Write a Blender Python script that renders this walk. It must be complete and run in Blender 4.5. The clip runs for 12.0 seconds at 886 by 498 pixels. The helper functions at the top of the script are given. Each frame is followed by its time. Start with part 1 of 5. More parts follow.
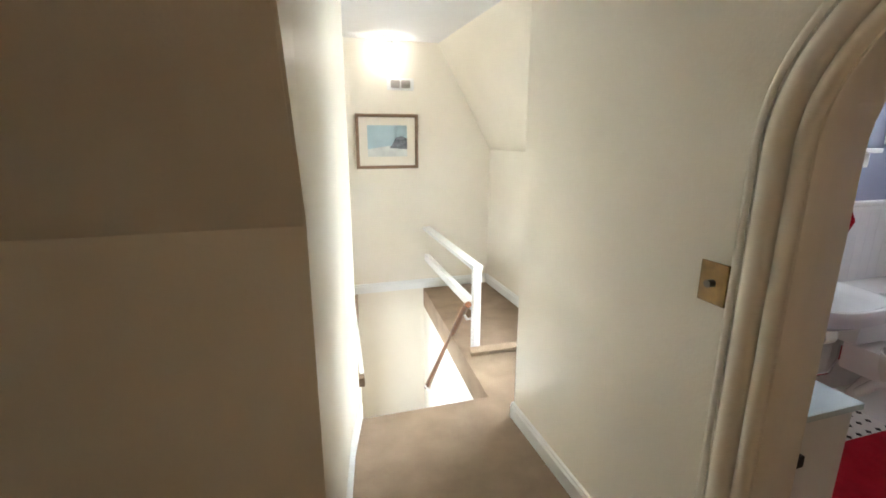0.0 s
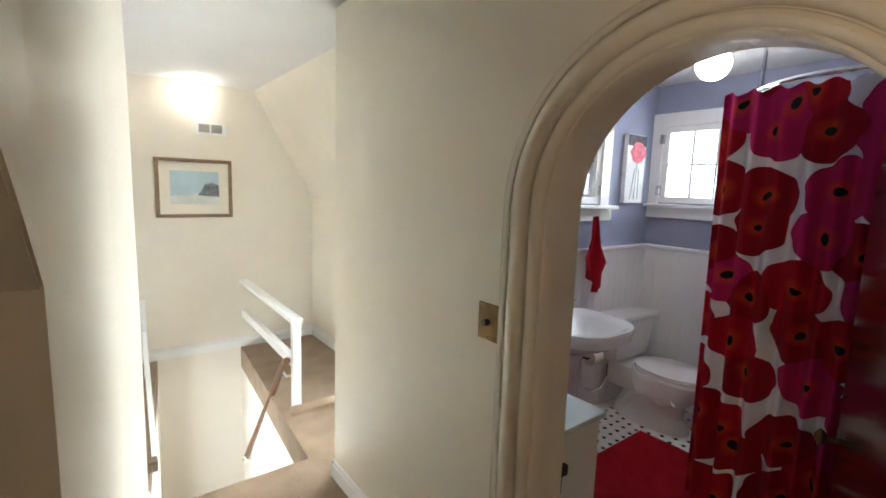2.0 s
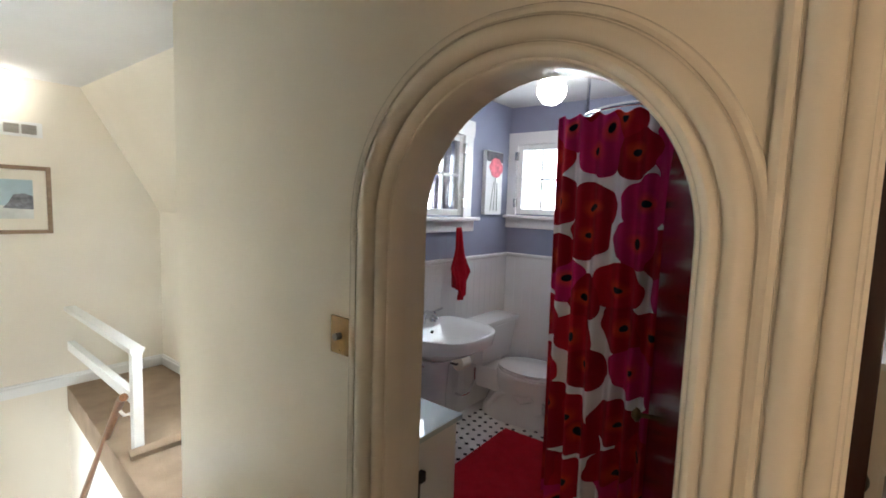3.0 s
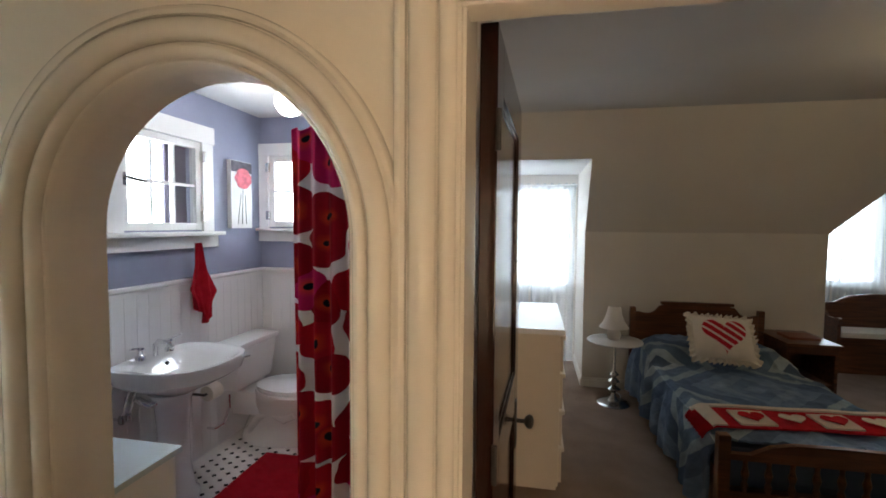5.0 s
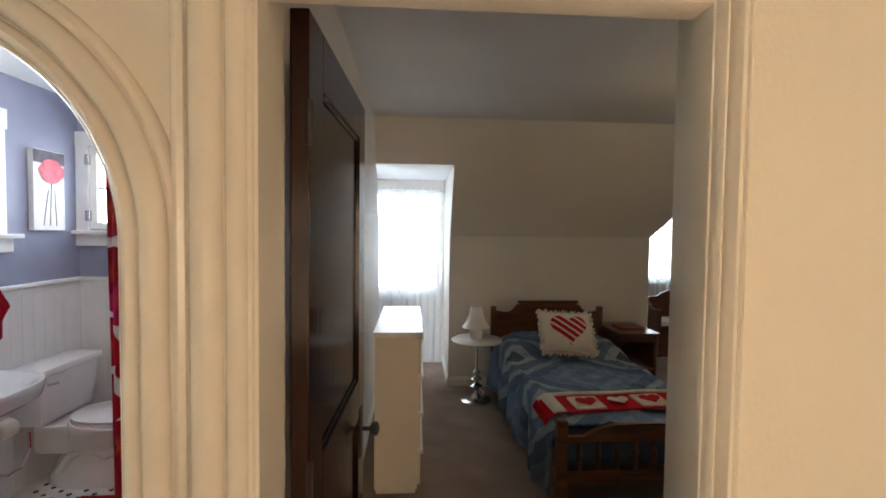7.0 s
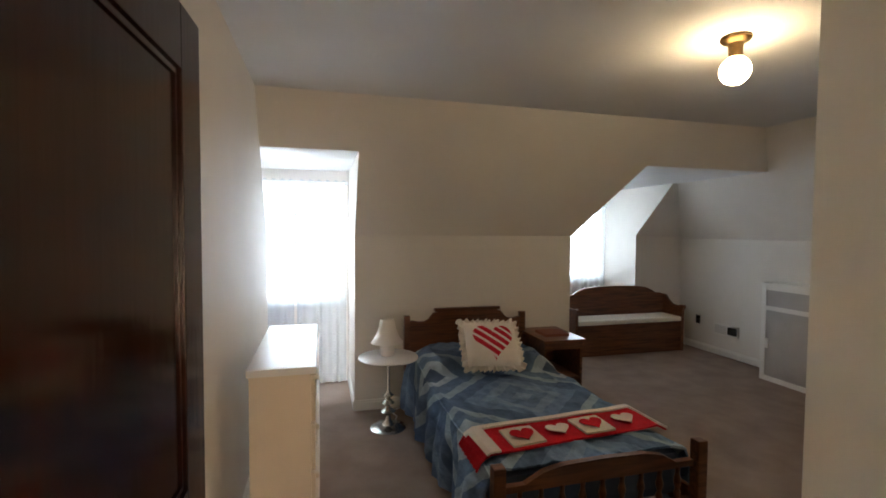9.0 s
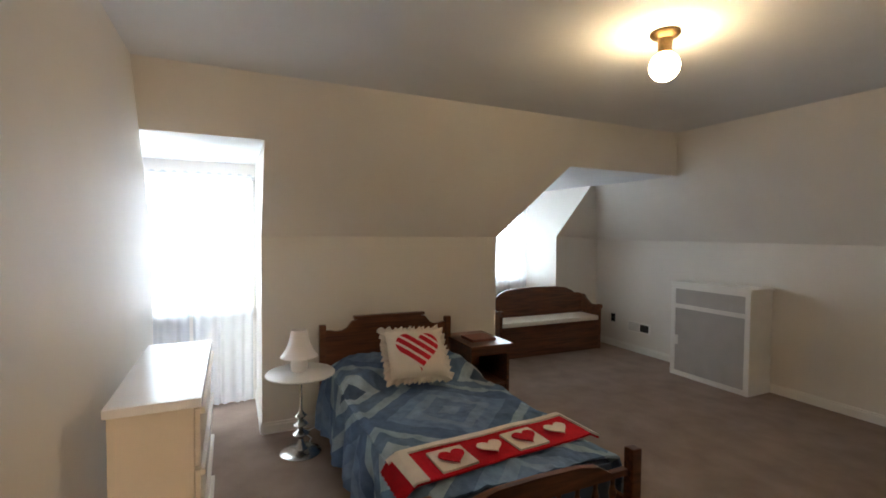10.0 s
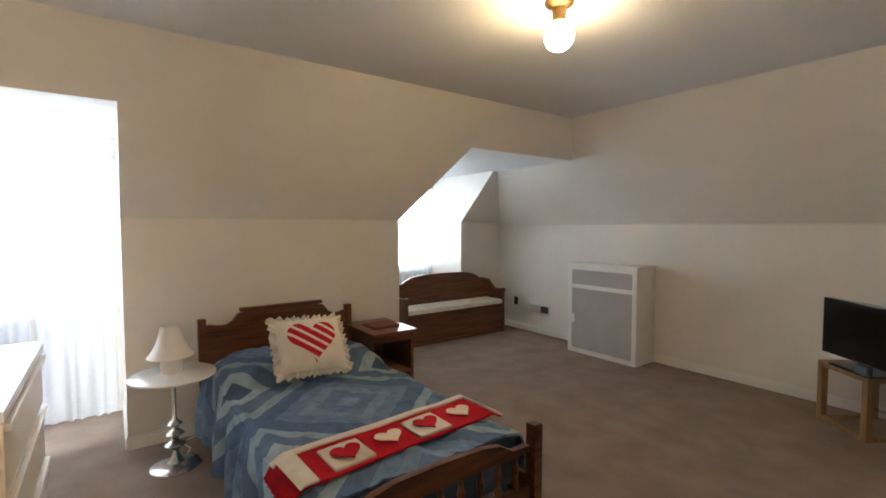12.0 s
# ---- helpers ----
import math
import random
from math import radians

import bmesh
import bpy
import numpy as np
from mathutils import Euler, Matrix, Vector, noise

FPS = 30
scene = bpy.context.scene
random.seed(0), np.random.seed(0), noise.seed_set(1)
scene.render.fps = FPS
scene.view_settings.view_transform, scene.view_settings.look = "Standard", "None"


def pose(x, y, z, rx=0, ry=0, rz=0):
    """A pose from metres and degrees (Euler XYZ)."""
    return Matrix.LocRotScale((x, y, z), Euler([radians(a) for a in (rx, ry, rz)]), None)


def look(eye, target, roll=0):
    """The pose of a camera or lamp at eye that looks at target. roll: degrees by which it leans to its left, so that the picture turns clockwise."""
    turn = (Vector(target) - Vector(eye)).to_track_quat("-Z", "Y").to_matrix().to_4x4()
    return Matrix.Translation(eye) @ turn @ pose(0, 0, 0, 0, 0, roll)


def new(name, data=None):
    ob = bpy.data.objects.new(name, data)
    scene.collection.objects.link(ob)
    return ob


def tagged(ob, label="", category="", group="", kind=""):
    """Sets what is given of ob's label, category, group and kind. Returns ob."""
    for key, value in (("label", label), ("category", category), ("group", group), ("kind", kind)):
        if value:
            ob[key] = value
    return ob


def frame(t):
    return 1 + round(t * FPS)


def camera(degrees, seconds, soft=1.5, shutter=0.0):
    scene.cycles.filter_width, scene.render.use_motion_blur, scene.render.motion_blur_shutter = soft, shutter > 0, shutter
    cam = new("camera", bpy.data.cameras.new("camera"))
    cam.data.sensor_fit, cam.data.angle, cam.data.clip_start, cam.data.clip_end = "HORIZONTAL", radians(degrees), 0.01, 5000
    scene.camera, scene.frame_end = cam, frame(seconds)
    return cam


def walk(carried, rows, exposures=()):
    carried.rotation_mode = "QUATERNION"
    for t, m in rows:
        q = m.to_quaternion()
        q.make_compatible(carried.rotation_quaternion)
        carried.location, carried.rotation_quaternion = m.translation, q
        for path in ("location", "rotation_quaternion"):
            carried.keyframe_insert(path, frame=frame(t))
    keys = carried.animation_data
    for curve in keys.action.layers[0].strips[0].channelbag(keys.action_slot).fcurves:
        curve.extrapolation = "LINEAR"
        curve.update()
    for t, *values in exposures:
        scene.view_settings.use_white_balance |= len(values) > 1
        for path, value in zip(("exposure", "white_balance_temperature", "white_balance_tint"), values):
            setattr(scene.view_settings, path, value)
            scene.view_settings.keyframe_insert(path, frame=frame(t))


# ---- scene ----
cam = camera(88.4, 12.0, soft=1.7)
PATH = [
    (0, (0.06, 0.286, 1.557), (0.63, 2.143, 1.078), 0.1),
    (0.5, (0.06, 0.273, 1.565), (0.729, 2.108, 1.137), 0.9),
    (1, (0.072, 0.253, 1.573), (0.894, 2.039, 1.202), 1.5),
    (1.5, (0.111, 0.225, 1.578), (1.113, 1.927, 1.265), 1.6),
    (2, (0.154, 0.197, 1.578), (1.361, 1.77, 1.316), 1.9),
    (2.5, (0.192, 0.161, 1.58), (1.588, 1.576, 1.36), 1.9),
    (3, (0.225, 0.13, 1.576), (1.799, 1.349, 1.387), 2.0),
    (3.5, (0.247, 0.088, 1.573), (1.968, 1.089, 1.394), 1.7),
    (3.7, (0.261, 0.081, 1.563), (2.033, 0.993, 1.396), 1.7),
    (5.5, (0.277, -0.144, 1.55), (2.264, 0.067, 1.463), 0.0),
    (6, (0.283, -0.173, 1.545), (2.281, -0.117, 1.474), 0.0),
    (6.5, (0.3, -0.198, 1.548), (2.298, -0.249, 1.477), 0.4),
    (7, (0.329, -0.22, 1.544), (2.323, -0.347, 1.466), 0.7),
    (9, (0.923, -0.292, 1.548), (2.852, -0.812, 1.466), 0.4),
    (9.5, (1.071, -0.327, 1.549), (2.952, -1.003, 1.474), 0.5),
    (10, (1.177, -0.372, 1.536), (2.99, -1.214, 1.465), 0.5),
    (10.5, (1.223, -0.407, 1.514), (2.981, -1.357, 1.444), 0.6),
    (11, (1.243, -0.453, 1.491), (2.951, -1.492, 1.419), 0.4),
    (11.5, (1.264, -0.492, 1.46), (2.917, -1.616, 1.379), 0.2),
    (12, (1.29, -0.514, 1.448), (2.901, -1.695, 1.347), -0.1),
]
EXPOSURES = [(0, 1.15), (2.5, 0.9), (3.7, 0.85), (5.5, 1.2), (7.0, 1.3), (9.0, 1.8), (10, 2.1), (11, 2.15), (12, 2.55)]
walk(cam, [(t, look(eye, target, roll)) for t, eye, target, roll in PATH], EXPOSURES)

# ---- world and sun ----
world = bpy.data.worlds.new("world")
scene.world = world
world.use_nodes = True
sky = world.node_tree.nodes.new("ShaderNodeTexSky")
sky.sky_type, sky.sun_disc = "NISHITA", False
sky.sun_elevation, sky.sun_rotation = radians(48), radians(250)
world.node_tree.links.new(sky.outputs[0], world.node_tree.nodes["Background"].inputs[0])
world.node_tree.nodes["Background"].inputs[1].default_value = 0.08
sun = new("sun", bpy.data.lights.new("sun", "SUN"))
sun.data.energy, sun.data.angle, sun.data.color = 1.0, radians(1.0), (1.0, 0.95, 0.88)
sun.matrix_world = look((-8, 1, 9), (0, 3.5, 0))

# strengths of the lights of the place, and of the added west fill
HALL_GLOBE, BATH_GLOBE, BED_BULB = 9.0, 15.0, 22.0
BED_SKY, BATH_SKY, STAIR_SKY, WEST_FILL = 5.3, 17.0, 42.0, 4.4
WELL_SKY = 5.0


# ---- materials ----
def material(name, colour, rough=0.6, metal=0.0, spread=0.06, scale=6.0, grain=0.0, grain_scale=120.0, spec=0.5, per_piece=0.0):
    """A plain surface with slow colour drift, fine relief and, if asked, a shade of its own for each piece."""
    m = bpy.data.materials.new(name)
    m.use_nodes = True
    n, l = m.node_tree.nodes, m.node_tree.links
    b = n["Principled BSDF"]
    b.inputs["Roughness"].default_value, b.inputs["Metallic"].default_value = rough, metal
    b.inputs["Specular IOR Level"].default_value = spec
    tc = n.new("ShaderNodeTexCoord")
    big = n.new("ShaderNodeTexNoise")
    big.inputs["Scale"].default_value, big.inputs["Detail"].default_value = scale, 4
    l.new(tc.outputs["Object"], big.inputs["Vector"])
    ramp = n.new("ShaderNodeValToRGB")
    ramp.color_ramp.elements[0].position, ramp.color_ramp.elements[1].position = 0.3, 0.7
    ramp.color_ramp.elements[0].color = [max(0, c * (1 - spread)) for c in colour] + [1]
    ramp.color_ramp.elements[1].color = [min(1, c * (1 + spread)) for c in colour] + [1]
    l.new(big.outputs[0], ramp.inputs[0])
    out = ramp.outputs[0]
    if per_piece:
        info, hsv, rng = n.new("ShaderNodeObjectInfo"), n.new("ShaderNodeHueSaturation"), n.new("ShaderNodeMapRange")
        rng.inputs[3].default_value, rng.inputs[4].default_value = 1 - per_piece, 1 + per_piece
        l.new(info.outputs["Random"], rng.inputs[0])
        l.new(rng.outputs[0], hsv.inputs["Value"])
        l.new(out, hsv.inputs["Color"])
        out = hsv.outputs[0]
    l.new(out, b.inputs["Base Color"])
    if grain:
        fine, bump = n.new("ShaderNodeTexNoise"), n.new("ShaderNodeBump")
        fine.inputs["Scale"].default_value, fine.inputs["Detail"].default_value = grain_scale, 3
        bump.inputs["Strength"].default_value, bump.inputs["Distance"].default_value = grain, 0.01
        l.new(tc.outputs["Object"], fine.inputs["Vector"])
        l.new(fine.outputs[0], bump.inputs["Height"])
        l.new(bump.outputs[0], b.inputs["Normal"])
    return m


def wood(name, dark, light, rough=0.35, axis=0, scale=3.0):
    m = bpy.data.materials.new(name)
    m.use_nodes = True
    n, l = m.node_tree.nodes, m.node_tree.links
    b = n["Principled BSDF"]
    tc, mp, no, ramp, bump = (n.new("ShaderNode" + k) for k in ("TexCoord", "Mapping", "TexNoise", "ValToRGB", "Bump"))
    mp.inputs["Scale"].default_value = [scale if k == axis else scale * 14 for k in range(3)]
    no.inputs["Scale"].default_value, no.inputs["Detail"].default_value, no.inputs["Distortion"].default_value = 1.0, 6, 0.8
    l.new(tc.outputs["Object"], mp.inputs[0])
    l.new(mp.outputs[0], no.inputs["Vector"])
    ramp.color_ramp.elements[0].position, ramp.color_ramp.elements[1].position = 0.32, 0.7
    ramp.color_ramp.elements[0].color, ramp.color_ramp.elements[1].color = (*dark, 1), (*light, 1)
    l.new(no.outputs[0], ramp.inputs[0])
    l.new(ramp.outputs[0], b.inputs["Base Color"])
    bump.inputs["Strength"].default_value, bump.inputs["Distance"].default_value = 0.15, 0.003
    l.new(no.outputs[0], bump.inputs["Height"])
    l.new(bump.outputs[0], b.inputs["Normal"])
    b.inputs["Roughness"].default_value = rough
    return m


def glow(name, colour, strength):
    m = bpy.data.materials.new(name)
    m.use_nodes = True
    b = m.node_tree.nodes["Principled BSDF"]
    b.inputs["Base Color"].default_value = (0.9, 0.9, 0.9, 1)
    b.inputs["Emission Color"].default_value, b.inputs["Emission Strength"].default_value = (*colour, 1), strength
    return m


def outdoors(name, strength, green, bright=(0.88, 0.95, 1.0)):
    """Bright sky and blurred leaves beyond a window; also serves the added hall fill."""
    m = bpy.data.materials.new(name)
    m.use_nodes = True
    n, l = m.node_tree.nodes, m.node_tree.links
    n.remove(n["Principled BSDF"])
    e, no, ramp, tc = (n.new("ShaderNode" + k) for k in ("Emission", "TexNoise", "ValToRGB", "TexCoord"))
    no.inputs["Scale"].default_value, no.inputs["Detail"].default_value = 5.0, 5
    l.new(tc.outputs["Object"], no.inputs["Vector"])
    ramp.color_ramp.elements[0].position, ramp.color_ramp.elements[1].position = 0.38, 0.6
    ramp.color_ramp.elements[0].color, ramp.color_ramp.elements[1].color = (*green, 1), (*bright, 1)
    l.new(no.outputs[0], ramp.inputs[0])
    l.new(ramp.outputs[0], e.inputs[0])
    e.inputs[1].default_value = strength
    l.new(e.outputs[0], n["Material Output"].inputs[0])
    return m


def sheer(name):
    m = bpy.data.materials.new(name)
    m.use_nodes = True
    n, l = m.node_tree.nodes, m.node_tree.links
    n.remove(n["Principled BSDF"])
    d, t, c, a, mix = (n.new("ShaderNode" + k) for k in ("BsdfDiffuse", "BsdfTranslucent", "BsdfTransparent", "MixShader", "MixShader"))
    d.inputs[0].default_value, t.inputs[0].default_value = (0.85, 0.87, 0.88, 1), (0.85, 0.88, 0.9, 1)
    a.inputs[0].default_value, mix.inputs[0].default_value = 0.6, 0.35
    l.new(d.outputs[0], a.inputs[1])
    l.new(t.outputs[0], a.inputs[2])
    l.new(a.outputs[0], mix.inputs[1])
    l.new(c.outputs[0], mix.inputs[2])
    l.new(mix.outputs[0], n["Material Output"].inputs[0])
    return m


def glass(name):
    m = bpy.data.materials.new(name)
    m.use_nodes = True
    b = m.node_tree.nodes["Principled BSDF"]
    b.inputs["Transmission Weight"].default_value, b.inputs["Roughness"].default_value, b.inputs["IOR"].default_value = 1.0, 0.0, 1.45
    return m


CREAM = material("cream_plaster", (0.80, 0.745, 0.648), 0.42, spread=0.03, scale=2.0, grain=0.08, grain_scale=90)
CREAM_BED = material("pale_cream_plaster", (0.74, 0.695, 0.638), 0.55, spread=0.03, scale=2.0, grain=0.08, grain_scale=90)
CEILING = material("white_ceiling_paint", (0.72, 0.715, 0.71), 0.8, spread=0.03, scale=2.0, grain=0.06)
TRIM = material("ivory_gloss_paint", (0.79, 0.735, 0.645), 0.25, spread=0.03, grain=0.04, grain_scale=30)
WHITE = material("white_gloss_paint", (0.8, 0.8, 0.79), 0.3, spread=0.02)
CARPET = material("tan_carpet", (0.36, 0.265, 0.19), 0.95, spread=0.14, scale=5, grain=0.9, grain_scale=260, spec=0.1)
CARPET_BED = material("taupe_carpet", (0.32, 0.24, 0.195), 0.95, spread=0.14, scale=4, grain=0.9, grain_scale=260, spec=0.1)
BLUE_WALL = material("grey_blue_wall_paint", (0.27, 0.29, 0.40), 0.6, spread=0.04, grain=0.05)
BEAD = material("white_beadboard_paint", (0.78, 0.78, 0.78), 0.35, spread=0.02)
TILE = material("white_floor_tile", (0.78, 0.77, 0.74), 0.25, spread=0.04, scale=60)
TILE_DARK = material("black_floor_tile", (0.015, 0.015, 0.017), 0.25, spread=0.2, per_piece=0.2)
PORCELAIN = material("white_porcelain", (0.82, 0.82, 0.82), 0.08, spread=0.01)
CHROME = material("chrome", (0.75, 0.75, 0.77), 0.12, 1.0, spread=0.03)
STEEL = material("brushed_steel", (0.55, 0.54, 0.52), 0.25, 1.0, spread=0.1)
BRASS = material("aged_brass", (0.20, 0.125, 0.055), 0.5, 1.0, spread=0.25, scale=30)
BLACK = material("black_iron", (0.02, 0.018, 0.017), 0.4, spread=0.2)
SCREEN = material("black_screen", (0.006, 0.006, 0.007), 0.15, spread=0.1)
MAHOGANY = wood("dark_mahogany", (0.007, 0.0015, 0.001), (0.030, 0.006, 0.003), 0.14, 2, 2.0)
WALNUT = wood("walnut_stain", (0.06, 0.019, 0.008), (0.20, 0.07, 0.027), 0.3, 1, 2.5)
OAK = wood("honey_oak", (0.20, 0.10, 0.04), (0.34, 0.19, 0.08), 0.4, 2, 3.0)
RAILWOOD = wood("varnished_rail_wood", (0.10, 0.04, 0.018), (0.20, 0.085, 0.04), 0.3, 1, 3.0)
PICFRAME = wood("picture_frame_wood", (0.20, 0.12, 0.07), (0.32, 0.21, 0.13), 0.4, 0, 3.0)
LAMINATE = material("cream_laminate", (0.66, 0.58, 0.48), 0.35, spread=0.02)
LAMINATE_TOP = material("white_laminate", (0.74, 0.73, 0.74), 0.22, spread=0.02)
RED_CLOTH = material("red_terry_cloth", (0.36, 0.008, 0.018), 0.9, spread=0.15, scale=14, grain=0.8, grain_scale=150, spec=0.1)
RED_KNIT = material("red_knit_wool", (0.55, 0.016, 0.028), 0.9, spread=0.12, scale=20, grain=0.9, grain_scale=170, spec=0.1)
WHITE_KNIT = material("cream_knit_wool", (0.78, 0.70, 0.60), 0.9, spread=0.05, scale=20, grain=0.9, grain_scale=170, spec=0.1)
WHITE_CLOTH = material("cream_cotton", (0.80, 0.74, 0.66), 0.9, spread=0.05, scale=10, grain=0.4, grain_scale=200, spec=0.1)
CERAMIC = material("white_lamp_ceramic", (0.80, 0.76, 0.74), 0.3, spread=0.02)
GRILLE = material("grey_metal_grille", (0.45, 0.42, 0.39), 0.5, spread=0.05)
PAPER = material("cream_mat_board", (0.78, 0.73, 0.64), 0.8, spread=0.02)
SHEER = sheer("sheer_white_voile")
GLASS = glass("window_glass")
OUT_BED = outdoors("daylight_beyond_bedroom", BED_SKY, (0.70, 0.82, 0.92), (0.76, 0.88, 1.0))
OUT_BATH = outdoors("daylight_beyond_bathroom", BATH_SKY, (0.42, 0.52, 0.50), (0.78, 0.86, 1.0))
# warm fill glow for the hall, an added source out of view
WEST_GLOW = outdoors("added_fill_beyond_hall", WEST_FILL, (0.95, 0.66, 0.42), (1.0, 0.76, 0.50))
OUT_WELL = outdoors("daylight_beyond_lower_stair", WELL_SKY, (0.8, 0.9, 0.95))
OUT_STAIR = outdoors("daylight_beyond_stair", STAIR_SKY, (0.8, 0.9, 0.9))


# ---- building helpers ----
def add_box(bm, x0, x1, y0, y1, z0, z1, bevel=0.0):
    r = bmesh.ops.create_cube(bm, size=1.0)
    vs = r["verts"]
    for v in vs:
        v.co = Vector(((x0 + x1) / 2 + v.co.x * (x1 - x0), (y0 + y1) / 2 + v.co.y * (y1 - y0), (z0 + z1) / 2 + v.co.z * (z1 - z0)))
    if bevel:
        es = list({e for v in vs for e in v.link_edges})
        bmesh.ops.bevel(bm, geom=es, offset=bevel, segments=2, affect="EDGES", profile=0.7)
    return bm


def box(*a, bevel=0.0):
    return add_box(bmesh.new(), *a, bevel=bevel)


def add_prism(bm, loop, shift):
    """A flat loop of points, thickened by the vector shift."""
    n = len(loop)
    a = [bm.verts.new(p) for p in loop]
    b = [bm.verts.new(Vector(p) + Vector(shift)) for p in loop]
    bm.faces.new(a)
    bm.faces.new(b[::-1])
    for k in range(n):
        bm.faces.new((a[k], b[k], b[(k + 1) % n], a[(k + 1) % n]))
    bmesh.ops.recalc_face_normals(bm, faces=bm.faces[:])
    return bm


def prism(loop, shift):
    return add_prism(bmesh.new(), loop, shift)


def add_lathe(bm, profile, cx, cy, n=32, cz=0.0):
    rings = []
    for r, z in profile:
        rings.append([bm.verts.new((cx + r * math.cos(2 * math.pi * k / n), cy + r * math.sin(2 * math.pi * k / n), cz + z)) for k in range(n)])
    for a, b in zip(rings, rings[1:]):
        for k in range(n):
            bm.faces.new((a[k], a[(k + 1) % n], b[(k + 1) % n], b[k]))
    bm.faces.new(rings[0][::-1])
    bm.faces.new(rings[-1])
    bmesh.ops.recalc_face_normals(bm, faces=bm.faces[:])
    return bm


def lathe(profile, cx, cy, n=32, cz=0.0):
    return add_lathe(bmesh.new(), profile, cx, cy, n, cz)


def add_tube(bm, points, r, n=10, sides=None):
    """A round rod through the points."""
    pts = [Vector(p) for p in points]
    rings = []
    for k, p in enumerate(pts):
        d = (pts[min(k + 1, len(pts) - 1)] - pts[max(k - 1, 0)]).normalized()
        u = d.cross(Vector((0.31, 0.17, 0.93))).normalized()
        w = d.cross(u)
        rings.append([bm.verts.new(p + r * (math.cos(2 * math.pi * j / n) * u + math.sin(2 * math.pi * j / n) * w)) for j in range(n)])
    for a, b in zip(rings, rings[1:]):
        for j in range(n):
            bm.faces.new((a[j], a[(j + 1) % n], b[(j + 1) % n], b[j]))
    bm.faces.new(rings[0][::-1])
    bm.faces.new(rings[-1])
    bmesh.ops.recalc_face_normals(bm, faces=bm.faces[:])
    return bm


def tube(points, r, n=10):
    return add_tube(bmesh.new(), points, r, n)


def grid(nu, nv, f, thick=None):
    """A sheet of nu by nv cells through f(u, v), u and v from 0 to 1, with a UV map."""
    bm = bmesh.new()
    uv = bm.loops.layers.uv.new("UVMap")
    vs = [[bm.verts.new(f(i / nu, j / nv)) for j in range(nv + 1)] for i in range(nu + 1)]
    for i in range(nu):
        for j in range(nv):
            face = bm.faces.new((vs[i][j], vs[i + 1][j], vs[i + 1][j + 1], vs[i][j + 1]))
            for loop, (a, b) in zip(face.loops, ((i, j), (i + 1, j), (i + 1, j + 1), (i, j + 1))):
                loop[uv].uv = (a / nu, b / nv)
    if thick:
        bmesh.ops.recalc_face_normals(bm, faces=bm.faces[:])
        bmesh.ops.solidify(bm, geom=bm.faces[:], thickness=thick)
    return bm


def mesh_of(name, bm, mat, smooth=False):
    me = bpy.data.meshes.new(name)
    bm.to_mesh(me)
    bm.free()
    me.materials.append(mat)
    if smooth:
        me.shade_smooth()
        me.set_sharp_from_angle(angle=radians(40))
    return me


def part(name, bm, mat, parent, label="", smooth=False):
    ob = new(name, mesh_of(name, bm, mat, smooth))
    ob.parent = parent
    if parent.type == "EMPTY":
        ob.matrix_parent_inverse = Matrix.Translation(-parent.location)
    if label:
        ob["label"] = label
    return ob


def thing(name, at, label, category, group=""):
    ob = new(name)
    ob.empty_display_size = 0.1
    ob.location = at
    return tagged(ob, label, category, group)


def solid(name, bm, mat, label, category, kind="", group="", smooth=False):
    return tagged(new(name, mesh_of(name, bm, mat, smooth)), label, category, group, kind)


def setting(name, bm, mat, label, category, smooth=False):
    return solid(name, bm, mat, label, category, "structure", smooth=smooth)


# ---- the large structure ----
TOP = 2.62
ARCH_Y, ARCH_R, SPRING = 0.633, 0.383, 1.52
DOOR_N, DOOR_S, DOOR_H = 0.055, -0.782, 2.012


def arch_points(r, n=32):
    return [(ARCH_Y + r * math.cos(math.pi * k / n), SPRING + r * math.sin(math.pi * k / n)) for k in range(n + 1)]


# wall between the hall and the bathroom and bedroom, with the arch and the door opening
bm = bmesh.new()
add_box(bm, 1.12, 1.26, -5.26, DOOR_S, -0.1, TOP)
add_box(bm, 1.12, 1.26, DOOR_S, DOOR_N, DOOR_H, TOP)
add_box(bm, 1.12, 1.26, DOOR_N, ARCH_Y - ARCH_R, -0.1, TOP)
add_box(bm, 1.12, 1.26, ARCH_Y + ARCH_R, 2.36, -0.1, TOP)
pts = arch_points(ARCH_R)
for (ya, za), (yb, zb) in zip(pts, pts[1:]):
    add_prism(bm, [(1.12, ya, za), (1.12, yb, zb), (1.12, yb, TOP), (1.12, ya, TOP)], (0.14, 0, 0))
setting("wall_hall_east", bm, CREAM, "cream plaster wall with an arched opening and a doorway", "wall")
# lining of the arch
bm = bmesh.new()
lin = [(ARCH_Y + ARCH_R, 0.0)] + arch_points(ARCH_R) + [(ARCH_Y - ARCH_R, 0.0)]
lin2 = [(ARCH_Y + ARCH_R - 0.012, 0.0)] + arch_points(ARCH_R - 0.012) + [(ARCH_Y - ARCH_R + 0.012, 0.0)]
for k in range(len(lin) - 1):
    add_prism(bm, [(1.112, *lin[k]), (1.112, *lin[k + 1]), (1.112, *lin2[k + 1]), (1.112, *lin2[k])], (0.156, 0, 0))
setting("arch_lining", bm, TRIM, "ivory painted wooden lining of the arched opening", "trim", smooth=True)


